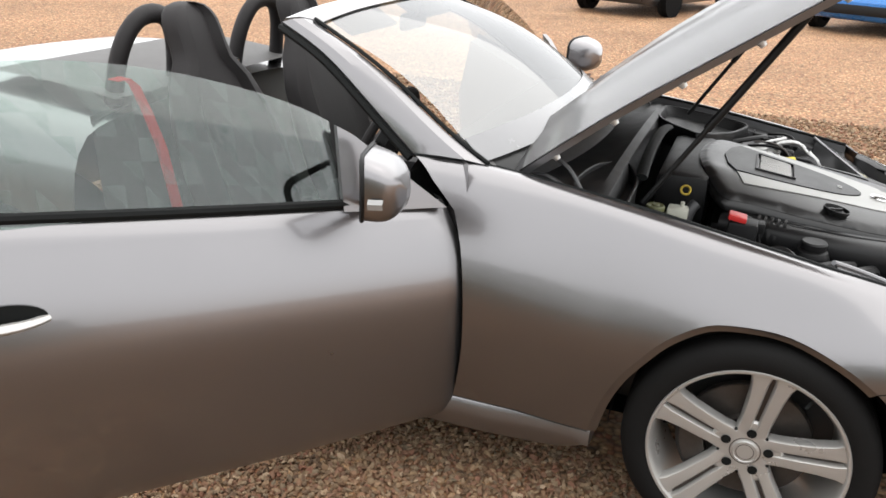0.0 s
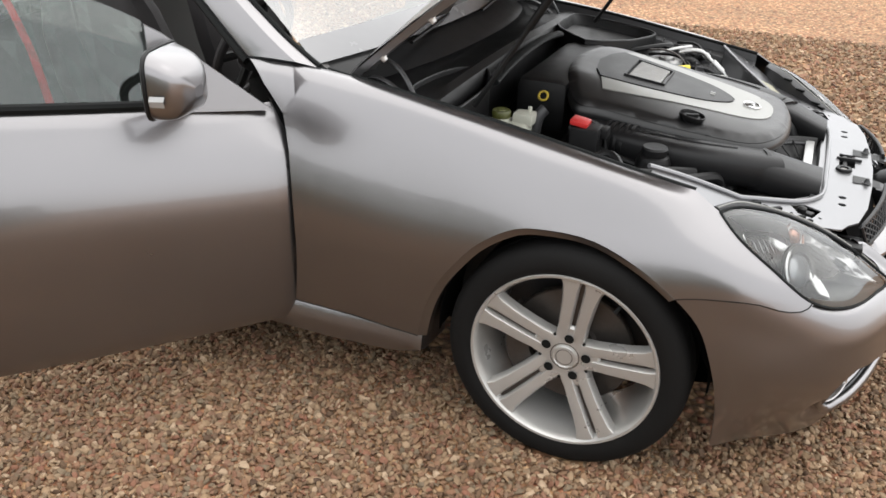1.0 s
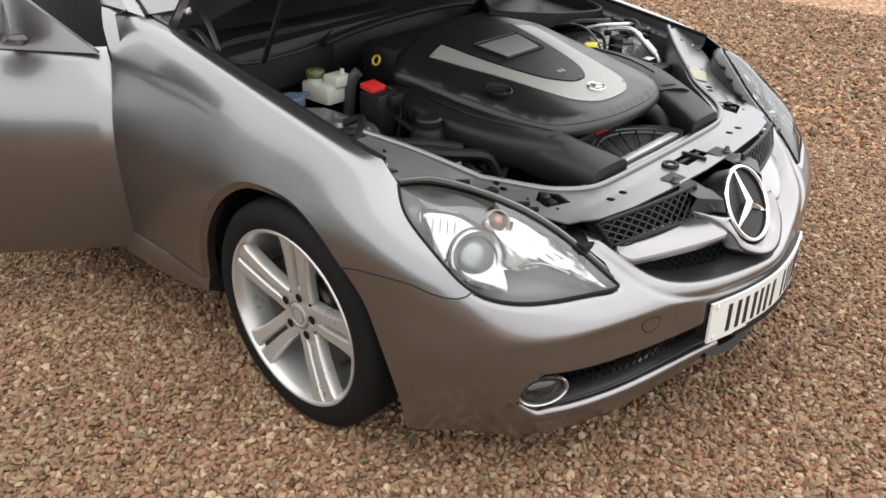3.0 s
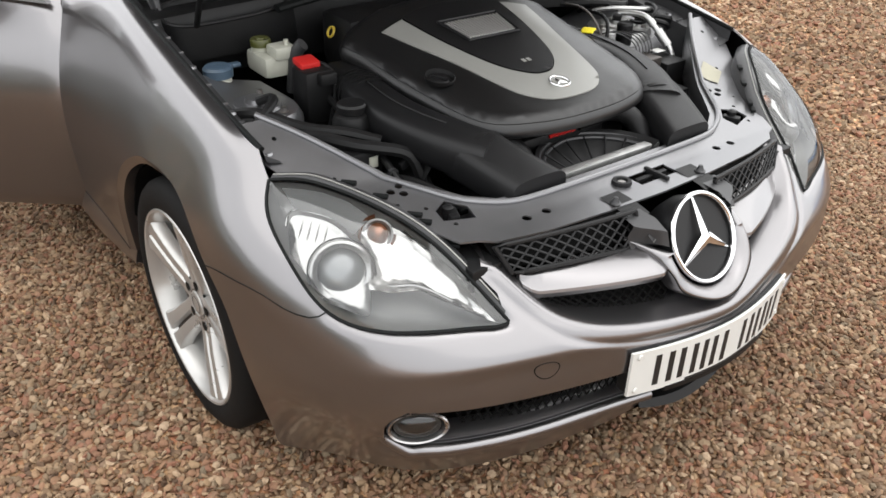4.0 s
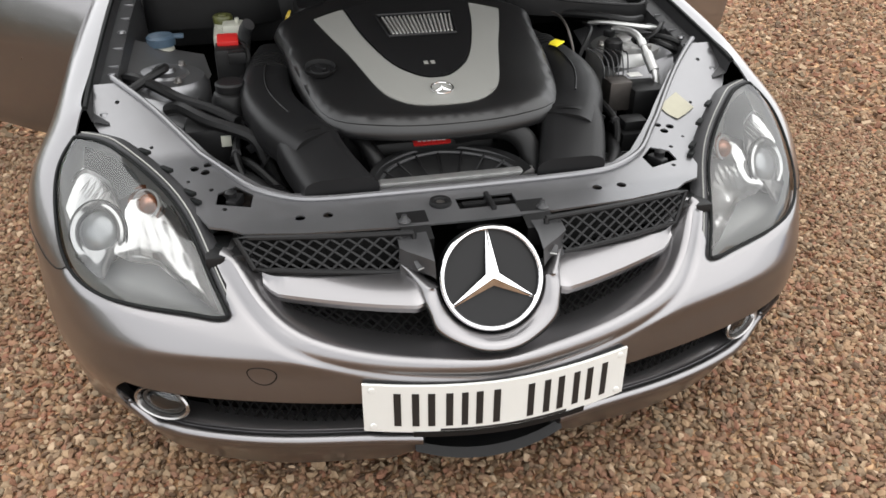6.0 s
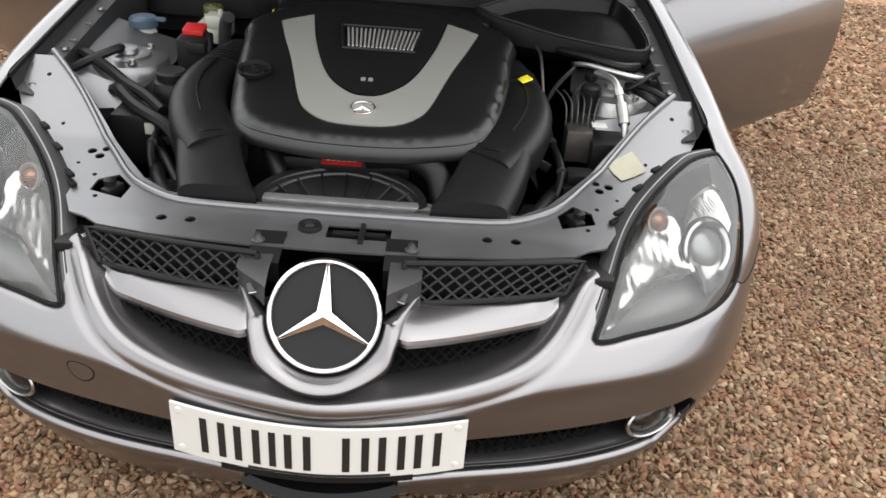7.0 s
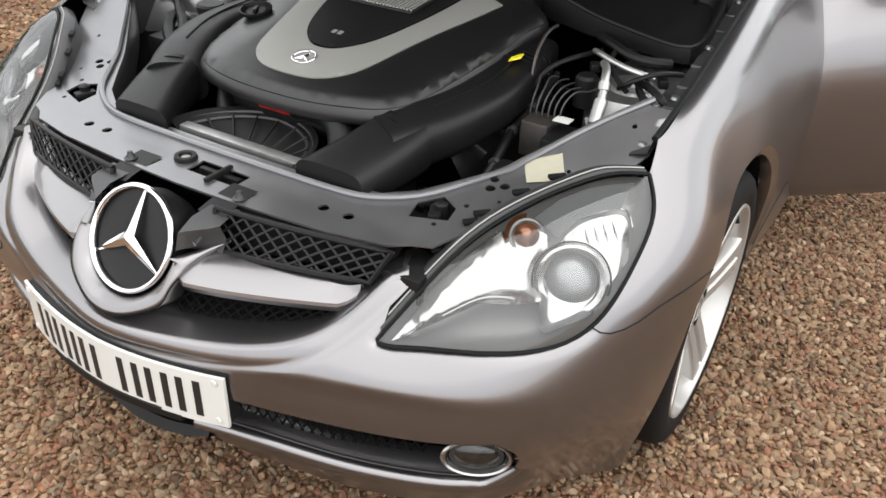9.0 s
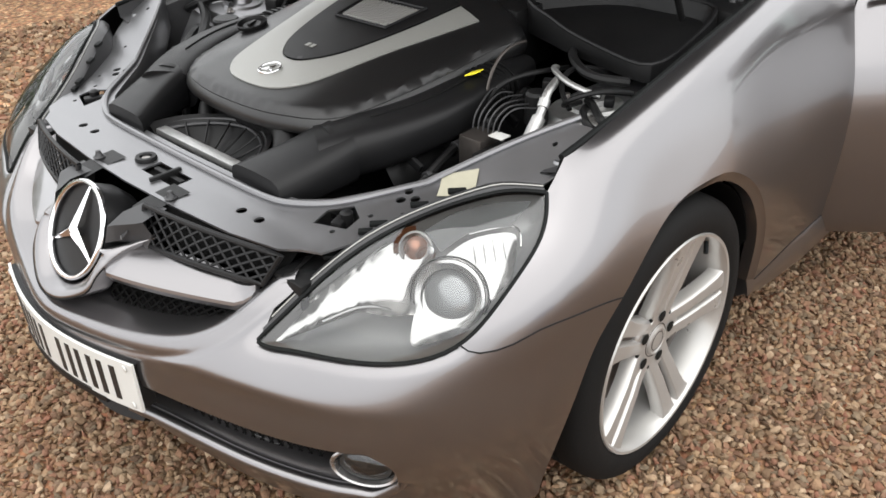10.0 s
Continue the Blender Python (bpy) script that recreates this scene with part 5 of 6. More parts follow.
tube(bm, [(-.02, .625, .765), (.03, .645, .775), (.06, .675, .765), (.04, .70, .745)], .008, 8, 20)
part("cable_loom", bm, BLACK, car, "black cable loom over the tower")
bm = bmesh.new()
box(bm, (.040, .026, .003), (.030, .369, .789), .0005, Matrix.Rotation(.35, 4, "X") @ Matrix.Rotation(.3, 4, "Z"))
part("tag", bm, YELLOW, car, "small yellow tag")
bm = bmesh.new()
tube(bm, [(-.10, .40, .83), (-.04, .405, .832), (.02, .41, .80), (.06, .42, .72)], .0035, 6, 18)
part("dipstick_tube", bm, IRON, car)

# cowl: bulkhead beam, filter trays
bm = bmesh.new()
loft(bm, [[(-.45, y, .70), (-.44, y, .835 + .02 * (1 - (y / .72) ** 2)), (-.455, y, .862 + .02 * (1 - (y / .72) ** 2)), (-.48, y, .872 + .02 * (1 - (y / .72) ** 2)), (-.53, y, .868), (-.62, y, .865), (-.70, y, .90)] for y in np.linspace(-.72, .72, 21)])
part("bulkhead_beam", bm, BLACK, car, "black bulkhead beam under the screen")
def filter_tray(rim, base, mat):
    """A shallow plastic tray: a flat rolled rim, sloping walls and a sunk floor."""
    t = new("filter_tray", None)
    t.parent = car
    t["label"] = "black plastic filter tray with a raised rim"
    P = smooth_path(rim + rim[:1], 49)[:-1]
    c = P.mean(0)
    rings = []
    for sc, dz, fl in ((1.03, 0, base), (1.03, -.012, None), (1.02, .002, None), (.965, .003, None), (.94, -.006, None), (.90, -.030, None), (.45, -.034, None)):
        R = c + (P - c) * np.array([sc, sc, 1])
        R[:, 2] += dz
        if fl is not None:
            R[:, 2] = fl
        rings.append(R)
    bm = bmesh.new()
    loft(bm, rings, close=True, caps=True)
    part("tray_shell", bm, mat, t)
    bm = bmesh.new()
    tube(bm, np.concatenate([P, P[:1]]) + np.array([0, 0, .004]), .0045, 6)
    part("tray_rim", bm, SATIN, t)


filter_tray([(-.30, .255, .864), (-.44, .40, .872), (-.455, .55, .873), (-.44, .655, .870), (-.30, .690, .850), (-.15, .690, .828), (-.145, .60, .826), (-.185, .46, .836), (-.215, .385, .846), (-.25, .30, .857)], .795, BLACK)
filter_tray([(-.45, -.30, .868), (-.53, -.36, .874), (-.56, -.55, .874), (-.52, -.66, .868), (-.42, -.66, .850), (-.405, -.55, .845), (-.41, -.40, .852)], .76, BLACK)
bm = bmesh.new()
tube(bm, [(-.40, -.38, .86), (-.41, -.15, .880), (-.41, .12, .885), (-.40, .27, .875)], .018, 10, 24, .6)
part("bulkhead_seal", bm, SEAL, car, "thick rubber bulkhead seal")

# clutter low in the bay: cam covers, sensors, looms and clamps
for s in (1, -1):
    bm = bmesh.new()
    secs = []
    for x in np.linspace(-.20, .30, 12):
        secs.append([(x, (.30 + o) * s, z) for o, z in ((-.05, .70), (.0, .705), (.07, .675), (.10, .63), (.10, .52))])
    loft(bm, secs)
    part("cam_cover", bm, BLACK, car, "black cam cover below the duct")
    for k in range(5):
        bm = bmesh.new()
        box(bm, (.010, .13, .02), (-.15 + .10 * k, .365 * s, .690), .003, Matrix.Rotation(-.45 * s, 4, "X"))
        part("cam_cover_rib", bm, SATIN, car)
    bm = bmesh.new()
    tube(bm, [(.32, .43 * s, .60), (.26, .45 * s, .66), (.16, .435 * s, .685), (.06, .43 * s, .70), (-.08, .42 * s, .73)], .009, 8, 24)
    part("cable_loom", bm, BLACK, car, "black taped cable loom")
    for x, y, z in ((.26, .45, .66), (.16, .435, .686), (.06, .43, .70)):
        bm = bmesh.new()
        tube(bm, [(x + .006, y * s, z), (x - .006, y * s, z)], .011, 10)
        part("loom_clip", bm, RAIL, car)
    bm = bmesh.new()
    tube(bm, [(.44, .36 * s, .615), (.38, .40 * s, .625), (.30, .43 * s, .615), (.22, .46 * s, .60)], .017, 12, 20)
    part("rubber_hose", bm, BLACK, car, "black rubber hose")
    for k in range(7):
        bm = bmesh.new()
        box(bm, (.004, .075, .010), (.455 - .013 * k, (.375 + .004 * k) * s, .633 - .001 * k), .001)
        part("intake_louvre", bm, SATIN, car)
bm = bmesh.new()
box(bm, (.10, .10, .09), (.26, .50, .600), .012)
box(bm, (.05, .06, .03), (.27, .49, .655), .008)
part("horn_box", bm, BLACK, car, "black plastic box beside the brake unit")
for y, z in ((.53, .792), (.645, .800), (.675, .79)):
    bm = bmesh.new()
    box(bm, (.026, .020, .018), (-.01, y, z), .004, Matrix.Rotation(.5, 4, "Z"))
    part("cable_plug", bm, SATIN, car)
for path in ([(-.30, .60, .70), (-.18, .58, .775), (-.08, .55, .81), (.0, .57, .80), (.04, .62, .775)], [(-.05, .70, .80), (.01, .665, .812), (.045, .63, .80), (.03, .60, .775), (-.02, .605, .768)], [(.05, .42, .73), (.03, .45, .785), (-.04, .49, .80), (-.12, .50, .79)]):
    bm = bmesh.new()
    tube(bm, path, .0055, 8, 24)
    part("cable", bm, BLACK, car)

# ---- bonnet, propped open ----
HINGE = Vector((-.700, 0, .915))
bonnet = new("bonnet", None)
bonnet.parent = car
bonnet["label"] = "silver-grey bonnet propped open on a gas strut"
bonnet.matrix_local = Matrix.Translation(HINGE) @ Matrix.Rotation(radians(-44.5), 4, "Y") @ Matrix.Translation(-HINGE)
stations = [(-.70, .700, .915, .055), (-.40, .728, .887, .065), (-.15, .738, .848, .072), (.10, .742, .806, .070), (.24, .738, .782, .066), (.34, .672, .752, .062), (.45, .588, .705, .060), (.56, .505, .655, .056), (.64, .440, .615, .050)]
st = smooth_path(stations, 40)


def bonnet_row(x, w_, ze, crown, n, inset=0.0, drop=0.0):
    row = []
    for k in range(n + 1):
        a = -1 + 2 * k / n
        ridge = .015 * (math.exp(-((abs(a) - .44) / .085) ** 2))
        row.append((x, a * (w_ - inset), ze + crown * (1 - abs(a) ** 2.4) + ridge - drop))
    return row


bm = bmesh.new()
loft(bm, [bonnet_row(*p, 28) for p in st])
bmesh.ops.solidify(bm, geom=bm.faces[:], thickness=-.003)
part("bonnet_skin", bm, PAINT, bonnet)
bm = bmesh.new()
secs = []
for p in st:
    top = bonnet_row(*p, 28, .004, .006)
    x, w_, ze, crown = p
    row = [(x, -w_ + .004, ze - .004), (x, -w_ + .012, ze - .022), (x, -w_ + .075, ze - .012)]
    row += [(x, a * (w_ - .12), ze + crown * (1 - abs(a) ** 2.4) - (.012 + .012 * (1 if abs((x + .05)) % .32 < .05 else 0))) for a in np.linspace(-1, 1, 17)]
    row += [(x, w_ - .075, ze - .012), (x, w_ - .012, ze - .022), (x, w_ - .004, ze - .004)]
    secs.append(row)
loft(bm, secs)
part("bonnet_liner", bm, PRIMED, bonnet, "grey pressed inner frame")
for k in range(7):
    p = st[3 + 5 * k]
    for s in (1, -1):
        bm = bmesh.new()
        lathe(bm, [(0, -.014), (.008, -.013), (.010, -.004), (.013, 0)], 10, pose(p[0], (p[1] - .020) * s, p[2] - .020))
        part("bonnet_buffer", bm, ALLOY, bonnet)
strut = new("bonnet_strut", None)
strut.parent = car
strut["label"] = "black gas strut holding the bonnet"
for s in (-1, 1):
    a, b = Vector((-.362, .62 * s, .86)), Vector((-.042, .626 * s, 1.376))
    bm = bmesh.new()
    tube(bm, [a, a.lerp(b, .55)], .0075, 10)
    part("strut_rod", bm, BLACK, strut)
    bm = bmesh.new()
    tube(bm, [a.lerp(b, .42), b], .0108, 12)
    part("strut_cylinder", bm, BLACK, strut)
for s in (1, -1):
    bm = bmesh.new()
    tube(bm, [(-.66, .655 * s, .905), (-.60, .655 * s, .90), (-.50, .66 * s, .83)], .010, 8, 10, .5)
    tube(bm, [(-.62, .64 * s, .96), (-.56, .65 * s, .93), (-.50, .66 * s, .84)], .008, 8, 10, .6)
    part("bonnet_hinge", bm, RAIL, car, "dark steel bonnet hinge")

# ---- windscreen and pillars ----
base = smooth_path([(-.790, -.715, .935), (-.735, -.58, .945), (-.672, -.32, .955), (-.648, 0, .960), (-.672, .32, .955), (-.735, .58, .945), (-.790, .715, .935)], 33)
head = smooth_path([(-1.385, -.565, 1.243), (-1.362, -.40, 1.268), (-1.345, -.20, 1.280), (-1.340, 0, 1.283), (-1.345, .20, 1.280), (-1.362, .40, 1.268), (-1.385, .565, 1.243)], 33)
bm = bmesh.new()
secs = []
for t in np.linspace(0, 1, 15):
    row = base * (1 - t) + head * t
    row[:, 0] += .035 * math.sin(math.pi * t) * .6
    row[:, 2] += .045 * math.sin(math.pi * t)
    secs.append(row)
loft(bm, secs)
scr = part("windscreen", bm, SCREEN, car, "raked tinted windscreen")
scr.visible_shadow = False
bm = bmesh.new()
loft(bm, [secs[0] + np.array([.004, 0, .002]), secs[1] + np.array([.004, 0, .003]), secs[1] * .35 + secs[2] * .65 + np.array([.003, 0, .003])])
part("screen_shade", bm, material("grey_shade_band", (.16, .16, .165), .25, 0, .5, .05, 20), scr, "grey band along the screen's foot")
bm = bmesh.new()
secs2 = []
for a, b in zip(head, np.array(secs)[-2]):
    secs2.append([b * .5 + a * .5 + np.array([.0, 0, .006]), a + np.array([.0, 0, .010]), a + np.array([-.045, 0, .014]), a + np.array([-.095, 0, .006]), a + np.array([-.105, 0, -.010]), a + np.array([-.08, 0, -.030]), a + np.array([-.01, 0, -.022])])
loft(bm, secs2, close=True, caps=True)
part("screen_header", bm, PAINT, car, "silver-grey screen header rail")
for s in (1, -1):
    m = np.array([1, s, 1])
    fr = smooth_path([(-.775, .722, .932), (-.90, .700, 1.000), (-1.06, .660, 1.100), (-1.22, .615, 1.182), (-1.385, .568, 1.250)], 20)
    bk = smooth_path([(-.985, .748, .943), (-1.06, .730, 1.000), (-1.19, .695, 1.098), (-1.32, .655, 1.180), (-1.475, .600, 1.240)], 20)
    bm = bmesh.new()
    rows = []
    for k, (a, b) in enumerate(zip(fr, bk)):
        out = np.array([.01, .016, .010])
        rows.append([p * m for p in (a + np.array([0, -.012, -.012]), a, a * .7 + b * .3 + out, a * .35 + b * .65 + out, b + np.array([.006, 0, .002]), b + np.array([0, -.012, -.014]), b + np.array([.01, -.05, -.02]))])
    loft(bm, rows, close=True, caps=True)
    part("screen_pillar", bm, PAINT, car, "silver-grey screen pillar")
    bm = bmesh.new()
    tube(bm, [(p + np.array([-.006, -.012, -.016])) * m for p in bk], .014, 8)
    part("pillar_seal", bm, SEAL, car, "black rubber pillar seal")
    bm = bmesh.new()
    tube(bm, [(p + np.array([.004, -.006, .004])) * m for p in fr], .006, 6)
    part("screen_moulding", bm, SEAL, car)
    # wing-to-pillar shut line
    bm = bmesh.new()
    tube(bm, [np.array(p) * m for p in ((-.752, .714, .929), (-.86, .738, .937), (-.975, .753, .942))], .0035, 6, 8)
    part("shut_line", bm, SEAL, car)
bm = bmesh.new()
loft(bm, [[b + np.array([.09, 0, -.055]), b + np.array([.02, 0, -.012]), b + np.array([-.01, 0, -.004])] for b in base])
part("scuttle", bm, BLACK, car, "black scuttle panel")
for y0, y1 in ((-.45, .12), (.10, .60)):
    bm = bmesh.new()
    tube(bm, [(-.63, y0, .962), (-.66, (y0 + y1) / 2, .975), (-.72, y1, .975)], .007, 8, 14, .7)
    part("wiper", bm, BLACK, car, "black wiper arm")
mir = new("interior_mirror", None)
mir.parent = car
bm = bmesh.new()
box(bm, (.03, .21, .06), (-1.30, .0, 1.205), .02)
tube(bm, [(-1.29, 0, 1.22), (-1.27, 0, 1.26)], .012, 8)
part("mirror_shell", bm, BLACK, mir, "black interior mirror")
for s in (1, -1):
    bm = bmesh.new()
    box(bm, (.13, .34, .016), (-1.375, .27 * s, 1.232), .007, Matrix.Rotation(.5, 4, "Y"))
    part("sun_visor", bm, TRIM, car, "grey sun visor")

# ---- doors, both open ----
DOOR_ROWS = [(0.824, 0.236), (0.856, 0.245), (0.869, 0.32), (0.877, 0.42), (0.879, 0.54), (0.874, 0.615), (0.858, 0.685), (0.83, 0.755), (0.802, 0.812), (0.786, 0.843), (0.775, 0.848)]


def door(s, angle):
    hinge = Vector((-.805, .800 * s, 0))
    d = new("door", None)
    d.parent = car
    d["label"] = "silver-grey door standing open, window raised"
    d.matrix_local = Matrix.Translation(hinge) @ Matrix.Rotation(radians(angle) * -s, 4, "Z") @ Matrix.Translation(-hinge)
    m = np.array([1, s, 1])
    rows = smooth_path([(y, z, 0) for y, z in DOOR_ROWS], 26)
    bm = bmesh.new()
    secs = []
    for t in np.linspace(0, 1, 30):
        sec = []
        for y, z, _ in rows:
            lead = .008 * math.sin(max(0, min(1, (z - .2) / .6)) * math.pi) - .04 * max(0, (z - .72) / .12)
            tail = -.10 * (1 - ((z - .52) / .33) ** 2)
            x0, x1 = -.812 + lead, -2.00 + tail
            x = x0 + (x1 - x0) * t
            bulge = .012 * math.sin(math.pi * min(1, t * 1.1)) - .03 * max(0, .04 - t) / .04 * .6
            rise = .085 * t * max(0, (z - .35) / .49)
            sec.append(np.array([x, y + bulge, z + rise]) * m)
        secs.append(sec)
    loft(bm, secs)
    bmesh.ops.recalc_face_normals(bm, faces=bm.faces)
    part("door_skin", bm, PAINT, d, "silver-grey metallic outer skin")
    bm = bmesh.new()
    inn = []
    for sec in secs:
        inn.append([sec[-1], np.array([sec[-1][0], .73 * s, sec[-1][2] - .02]), np.array([sec[12][0], .715 * s, .60]), np.array([sec[6][0], .73 * s, .36]), sec[0]])
    loft(bm, inn)
    bm.faces.new([bm.verts.new(tuple(p)) for p in list(secs[0]) + [np.array(q) for q in inn[0][1:-1]]])
    bm.faces.new([bm.verts.new(tuple(p)) for p in list(secs[-1]) + [np.array(q) for q in inn[-1][1:-1]]])
    part("door_card", bm, TRIM, d, "dark door lining")
    # leading edge strip
    bm = bmesh.new()
    loft(bm, [[p, p + np.array([.006, -.010 * s, 0]), p + np.array([.004, -.05 * s, 0])] for p in secs[0]])
    part("door_edge", bm, SEAL, d)
    # belt seal
    bm = bmesh.new()
    tube(bm, [(sec[-1] + np.array([0, .004 * s, .008])) for sec in secs[5:]], .011, 8, 0, 1.2)
    part("belt_seal", bm, SEAL, d, "black belt seal")
    # window
    def belt(x):
        t = (x + .812) / (-1.188)
        return .846 + .085 * t
    top = smooth_path([(-1.15, 1.068, 0), (-1.25, 1.118, 0), (-1.42, 1.175, 0), (-1.60, 1.215, 0), (-1.80, 1.235, 0), (-2.00, 1.228, 0), (-2.13, 1.205, 0)], 24)
    bm = bmesh.new()
    secs3 = []
    for x, z, _ in top:
        zb = belt(x) - .03
        secs3.append([np.array([x, .795 - (.13 * k + .03 * k * k) * (z - zb) / .38, zb + (z - zb) * k]) * m for k in np.linspace(0, 1, 8)])
    loft(bm, secs3)
    bmesh.ops.solidify(bm, geom=bm.faces[:], thickness=.004)
    part("window_glass", bm, WINDOW, d, "green-tinted side window").visible_shadow = False
    # mirror foot and mirror
    bm = bmesh.new()
    tri = [(-.865, .812, .842), (-1.150, .802, .862), (-1.150, .755, 1.068), (-1.11, .765, 1.045)]
    a = [bm.verts.new(tuple(np.array(p) * m)) for p in tri]
    b = [bm.verts.new(tuple((np.array(p) + np.array([0, -.02, 0])) * m)) for p in tri]
    bm.faces.new(a)
    bm.faces.new(b[::-1])
    for k in range(4):
        bm.faces.new((a[k], b[k], b[(k + 1) % 4], a[(k + 1) % 4]))
    part("mirror_foot", bm, PAINT, d, "silver-grey triangular mirror foot")
    mm = new("door_mirror", None)
    mm.parent = d
    mm["label"] = "silver-grey door mirror with indicator strip"
    C = np.array([-1.115, .955, .978])
    mm.matrix_local = Matrix.Translation(Vector(C * m)) @ Matrix.Rotation(radians(42) * s, 4, "Z") @ Matrix.Translation(-Vector(C * m))
    bm = bmesh.new()
    secs4 = []
    for u in np.linspace(0, 1, 11):
        # from the glass rim forwards to the rounded nose
        sc = (1 - .16 * u) * max(0.0, 1 - (u * .99) ** 4) ** .5
        x = C[0] - .035 + .100 * u
        ring = []
        for k in range(24):
            w_ = 2 * math.pi * k / 24
            c, n_ = math.cos(w_), math.sin(w_)
            yy = .098 * abs(c) ** .46 * math.copysign(1, c)
            zz = .076 * abs(n_) ** .50 * math.copysign(1, n_)
            ring.append(np.array([x + .02 * c * (1 - u), C[1] + yy * sc + .015 * u, C[2] + zz * sc - .01 * u]) * m)
        secs4.append(ring)
    loft(bm, secs4, close=True, caps=False)
    bm.faces.new([bm.verts.new(tuple(p)) for p in secs4[-1]])
    part("mirror_shell", bm, PAINT, mm)
    bm = bmesh.new()
    rim = [p + np.array([-.003, 0, 0]) for p in secs4[0]]
    bm.faces.new([bm.verts.new(tuple(p * np.array([1, 1, 1]) + np.array([.008, 0, 0]))) for p in rim])
    part("mirror_glass", bm, CHROME, mm, "mirror glass")
    bm = bmesh.new()
    tube(bm, rim + [rim[0]], .006, 6)
    part("mirror_rim", bm, BLACK, mm)
    bm = bmesh.new()
    strip = []
    for k in range(8):
        u = .30 + .04 * k
        sc = math.sqrt(max(0.0, 1 - (u * .985) ** 2.4))
        strip.append([np.array([C[0] - .04 + .115 * u + .004, C[1] + q * sc + .015 * u, C[2] - z_ ]) * m for q, z_ in ((.105, .006), (.112, .016), (.108, .030))])
    loft(bm, strip)
    part("mirror_indicator", bm, LAMPGREY, mm, "clear indicator strip")
    bm = bmesh.new()
    tube(bm, [np.array(p) * m for p in ((-1.193, .816, .885), (-1.165, .87, .900), (-1.135, .92, .925))], [.030, .026, .024], 12, 8, .6)
    part("mirror_arm", bm, PAINT, mm)
    # handle
    hz, hx = .735, -1.955
    bm = bmesh.new()
    lathe(bm, [(0, -.012), (.03, -.010), (.042, -.004), (.046, .002)], 28, Matrix.Translation((hx + .03, .860 * s, hz + .004)) @ Matrix.Rotation(radians(-90 * s), 4, "X") @ Matrix.Diagonal((1.9, .82, 1, 1)))
    part("handle_cup", bm, SEAL, d)
    bm = bmesh.new()
    tube(bm, [np.array(p) * m for p in ((hx + .115, .858, hz), (hx + .06, .886, hz + .002), (hx - .03, .890, hz + .004), (hx - .11, .862, hz + .004))], [.012, .016, .016, .012], 12, 18, .7)
    part("door_handle", bm, ALLOY, d, "silver door handle")
    return d


door(-1, 49)
door(1, 49)

# ---- sills, floor, tub ----
for s in (1, -1):
    m = np.array([1, s, 1])
    bm = bmesh.new()
    secs = []
    for x in np.concatenate([np.linspace(-.393, -.52, 7)[:-1], np.linspace(-.52, -2.05, 20)]):
        lift = max(0, 1 - abs(x + .393) / .12) ** 2
        zt = .283 + .012 * min(1, abs(x + .393) / .15)
        out = .020 * min(1, max(0, abs(x + .393) - .05) / .25)
        secs.append([np.array((px, py + (out if py > .82 else 0), pz)) * m for px, py, pz in ((x, .70, zt + .08), (x, .800, zt + .065), (x, .838, zt + .022), (x, .854, zt - .001), (x, .8575, zt - .006), (x, .8605, zt - .016), (x, .866, zt - .036), (x, .868, zt - .052), (x, .860, .205 + .03 * lift), (x, .840, .190 + .03 * lift), (x, .70, .178 + .03 * lift))])
    loft(bm, secs, caps=True)
    part("sill", bm, PAINT, car, "silver-grey side sill")
    # door aperture, front post
    bm = bmesh.new()
    loft(bm, [[(-.80, .80 * s, z), (-.84, .74 * s, z), (-.90, .66 * s, z)] for z in np.linspace(.25, .95, 8)])
    part("hinge_post", bm, PAINT, car)
    bm = bmesh.new()
    loft(bm, [[(x, y * s, z) for y, z in ((.74, .29), (.70, .30), (.66, .22))] for x in np.linspace(-.85, -2.1, 8)])
    part("sill_trim", bm, TRIM, car)
bm = bmesh.new()
loft(bm, [[(x, y * w_, .18) for y in (-1, 0, 1)] for x, w_ in ((-3.05, .55), (-2.80, .55), (-2.79, .55), (-2.06, .55), (-2.05, .80), (-.44, .80), (-.43, .55), (.30, .55))])
loft(bm, [[(x, -w_, .172), (x, w_, .172)] for x, w_ in ((.30, .60), (.50, .52), (.64, .32))])
part("floor_pan", bm, DARK, car)
bm = bmesh.new()
loft(bm, [[(-.66, y, .80), (-.70, y, .90), (-.80, y, .945), (-.98, y, .92), (-1.02, y, .86), (-.98, y, .62), (-.80, y, .45), (-.80, y, .22), (-2.0, y, .22), (-2.12, y, .60), (-2.14, y, .90)] for y in np.linspace(-.70, .70, 15)])
part("dashboard", bm, TRIM, car, "dark grey dashboard and floor")
# steering wheel on the right
sw = new("steering_wheel", None)
sw.parent = car
SM = Matrix.Translation((-1.24, -.36, .86)) @ Matrix.Rotation(radians(-66), 4, "Y")
bm = bmesh.new()
lathe(bm, [(.183 + .015 * math.cos(a), .015 * math.sin(a)) for a in (2 * math.pi * k / 10 for k in range(10))], 44, SM, closed=True)
part("steering_rim", bm, FABRIC, sw, "black leather rim")
bm = bmesh.new()
lathe(bm, [(.075, -.03), (.075, .005), (.05, .02), (0, .022)], 24, SM)
for a in (0, 100, 180, 260):
    tube(bm, [SM @ Vector((r * math.cos(radians(a + 90)), r * math.sin(radians(a + 90)), h)) for r, h in ((.05, .0), (.12, -.005), (.18, 0))], .016, 8)
part("steering_hub", bm, BLACK, sw)


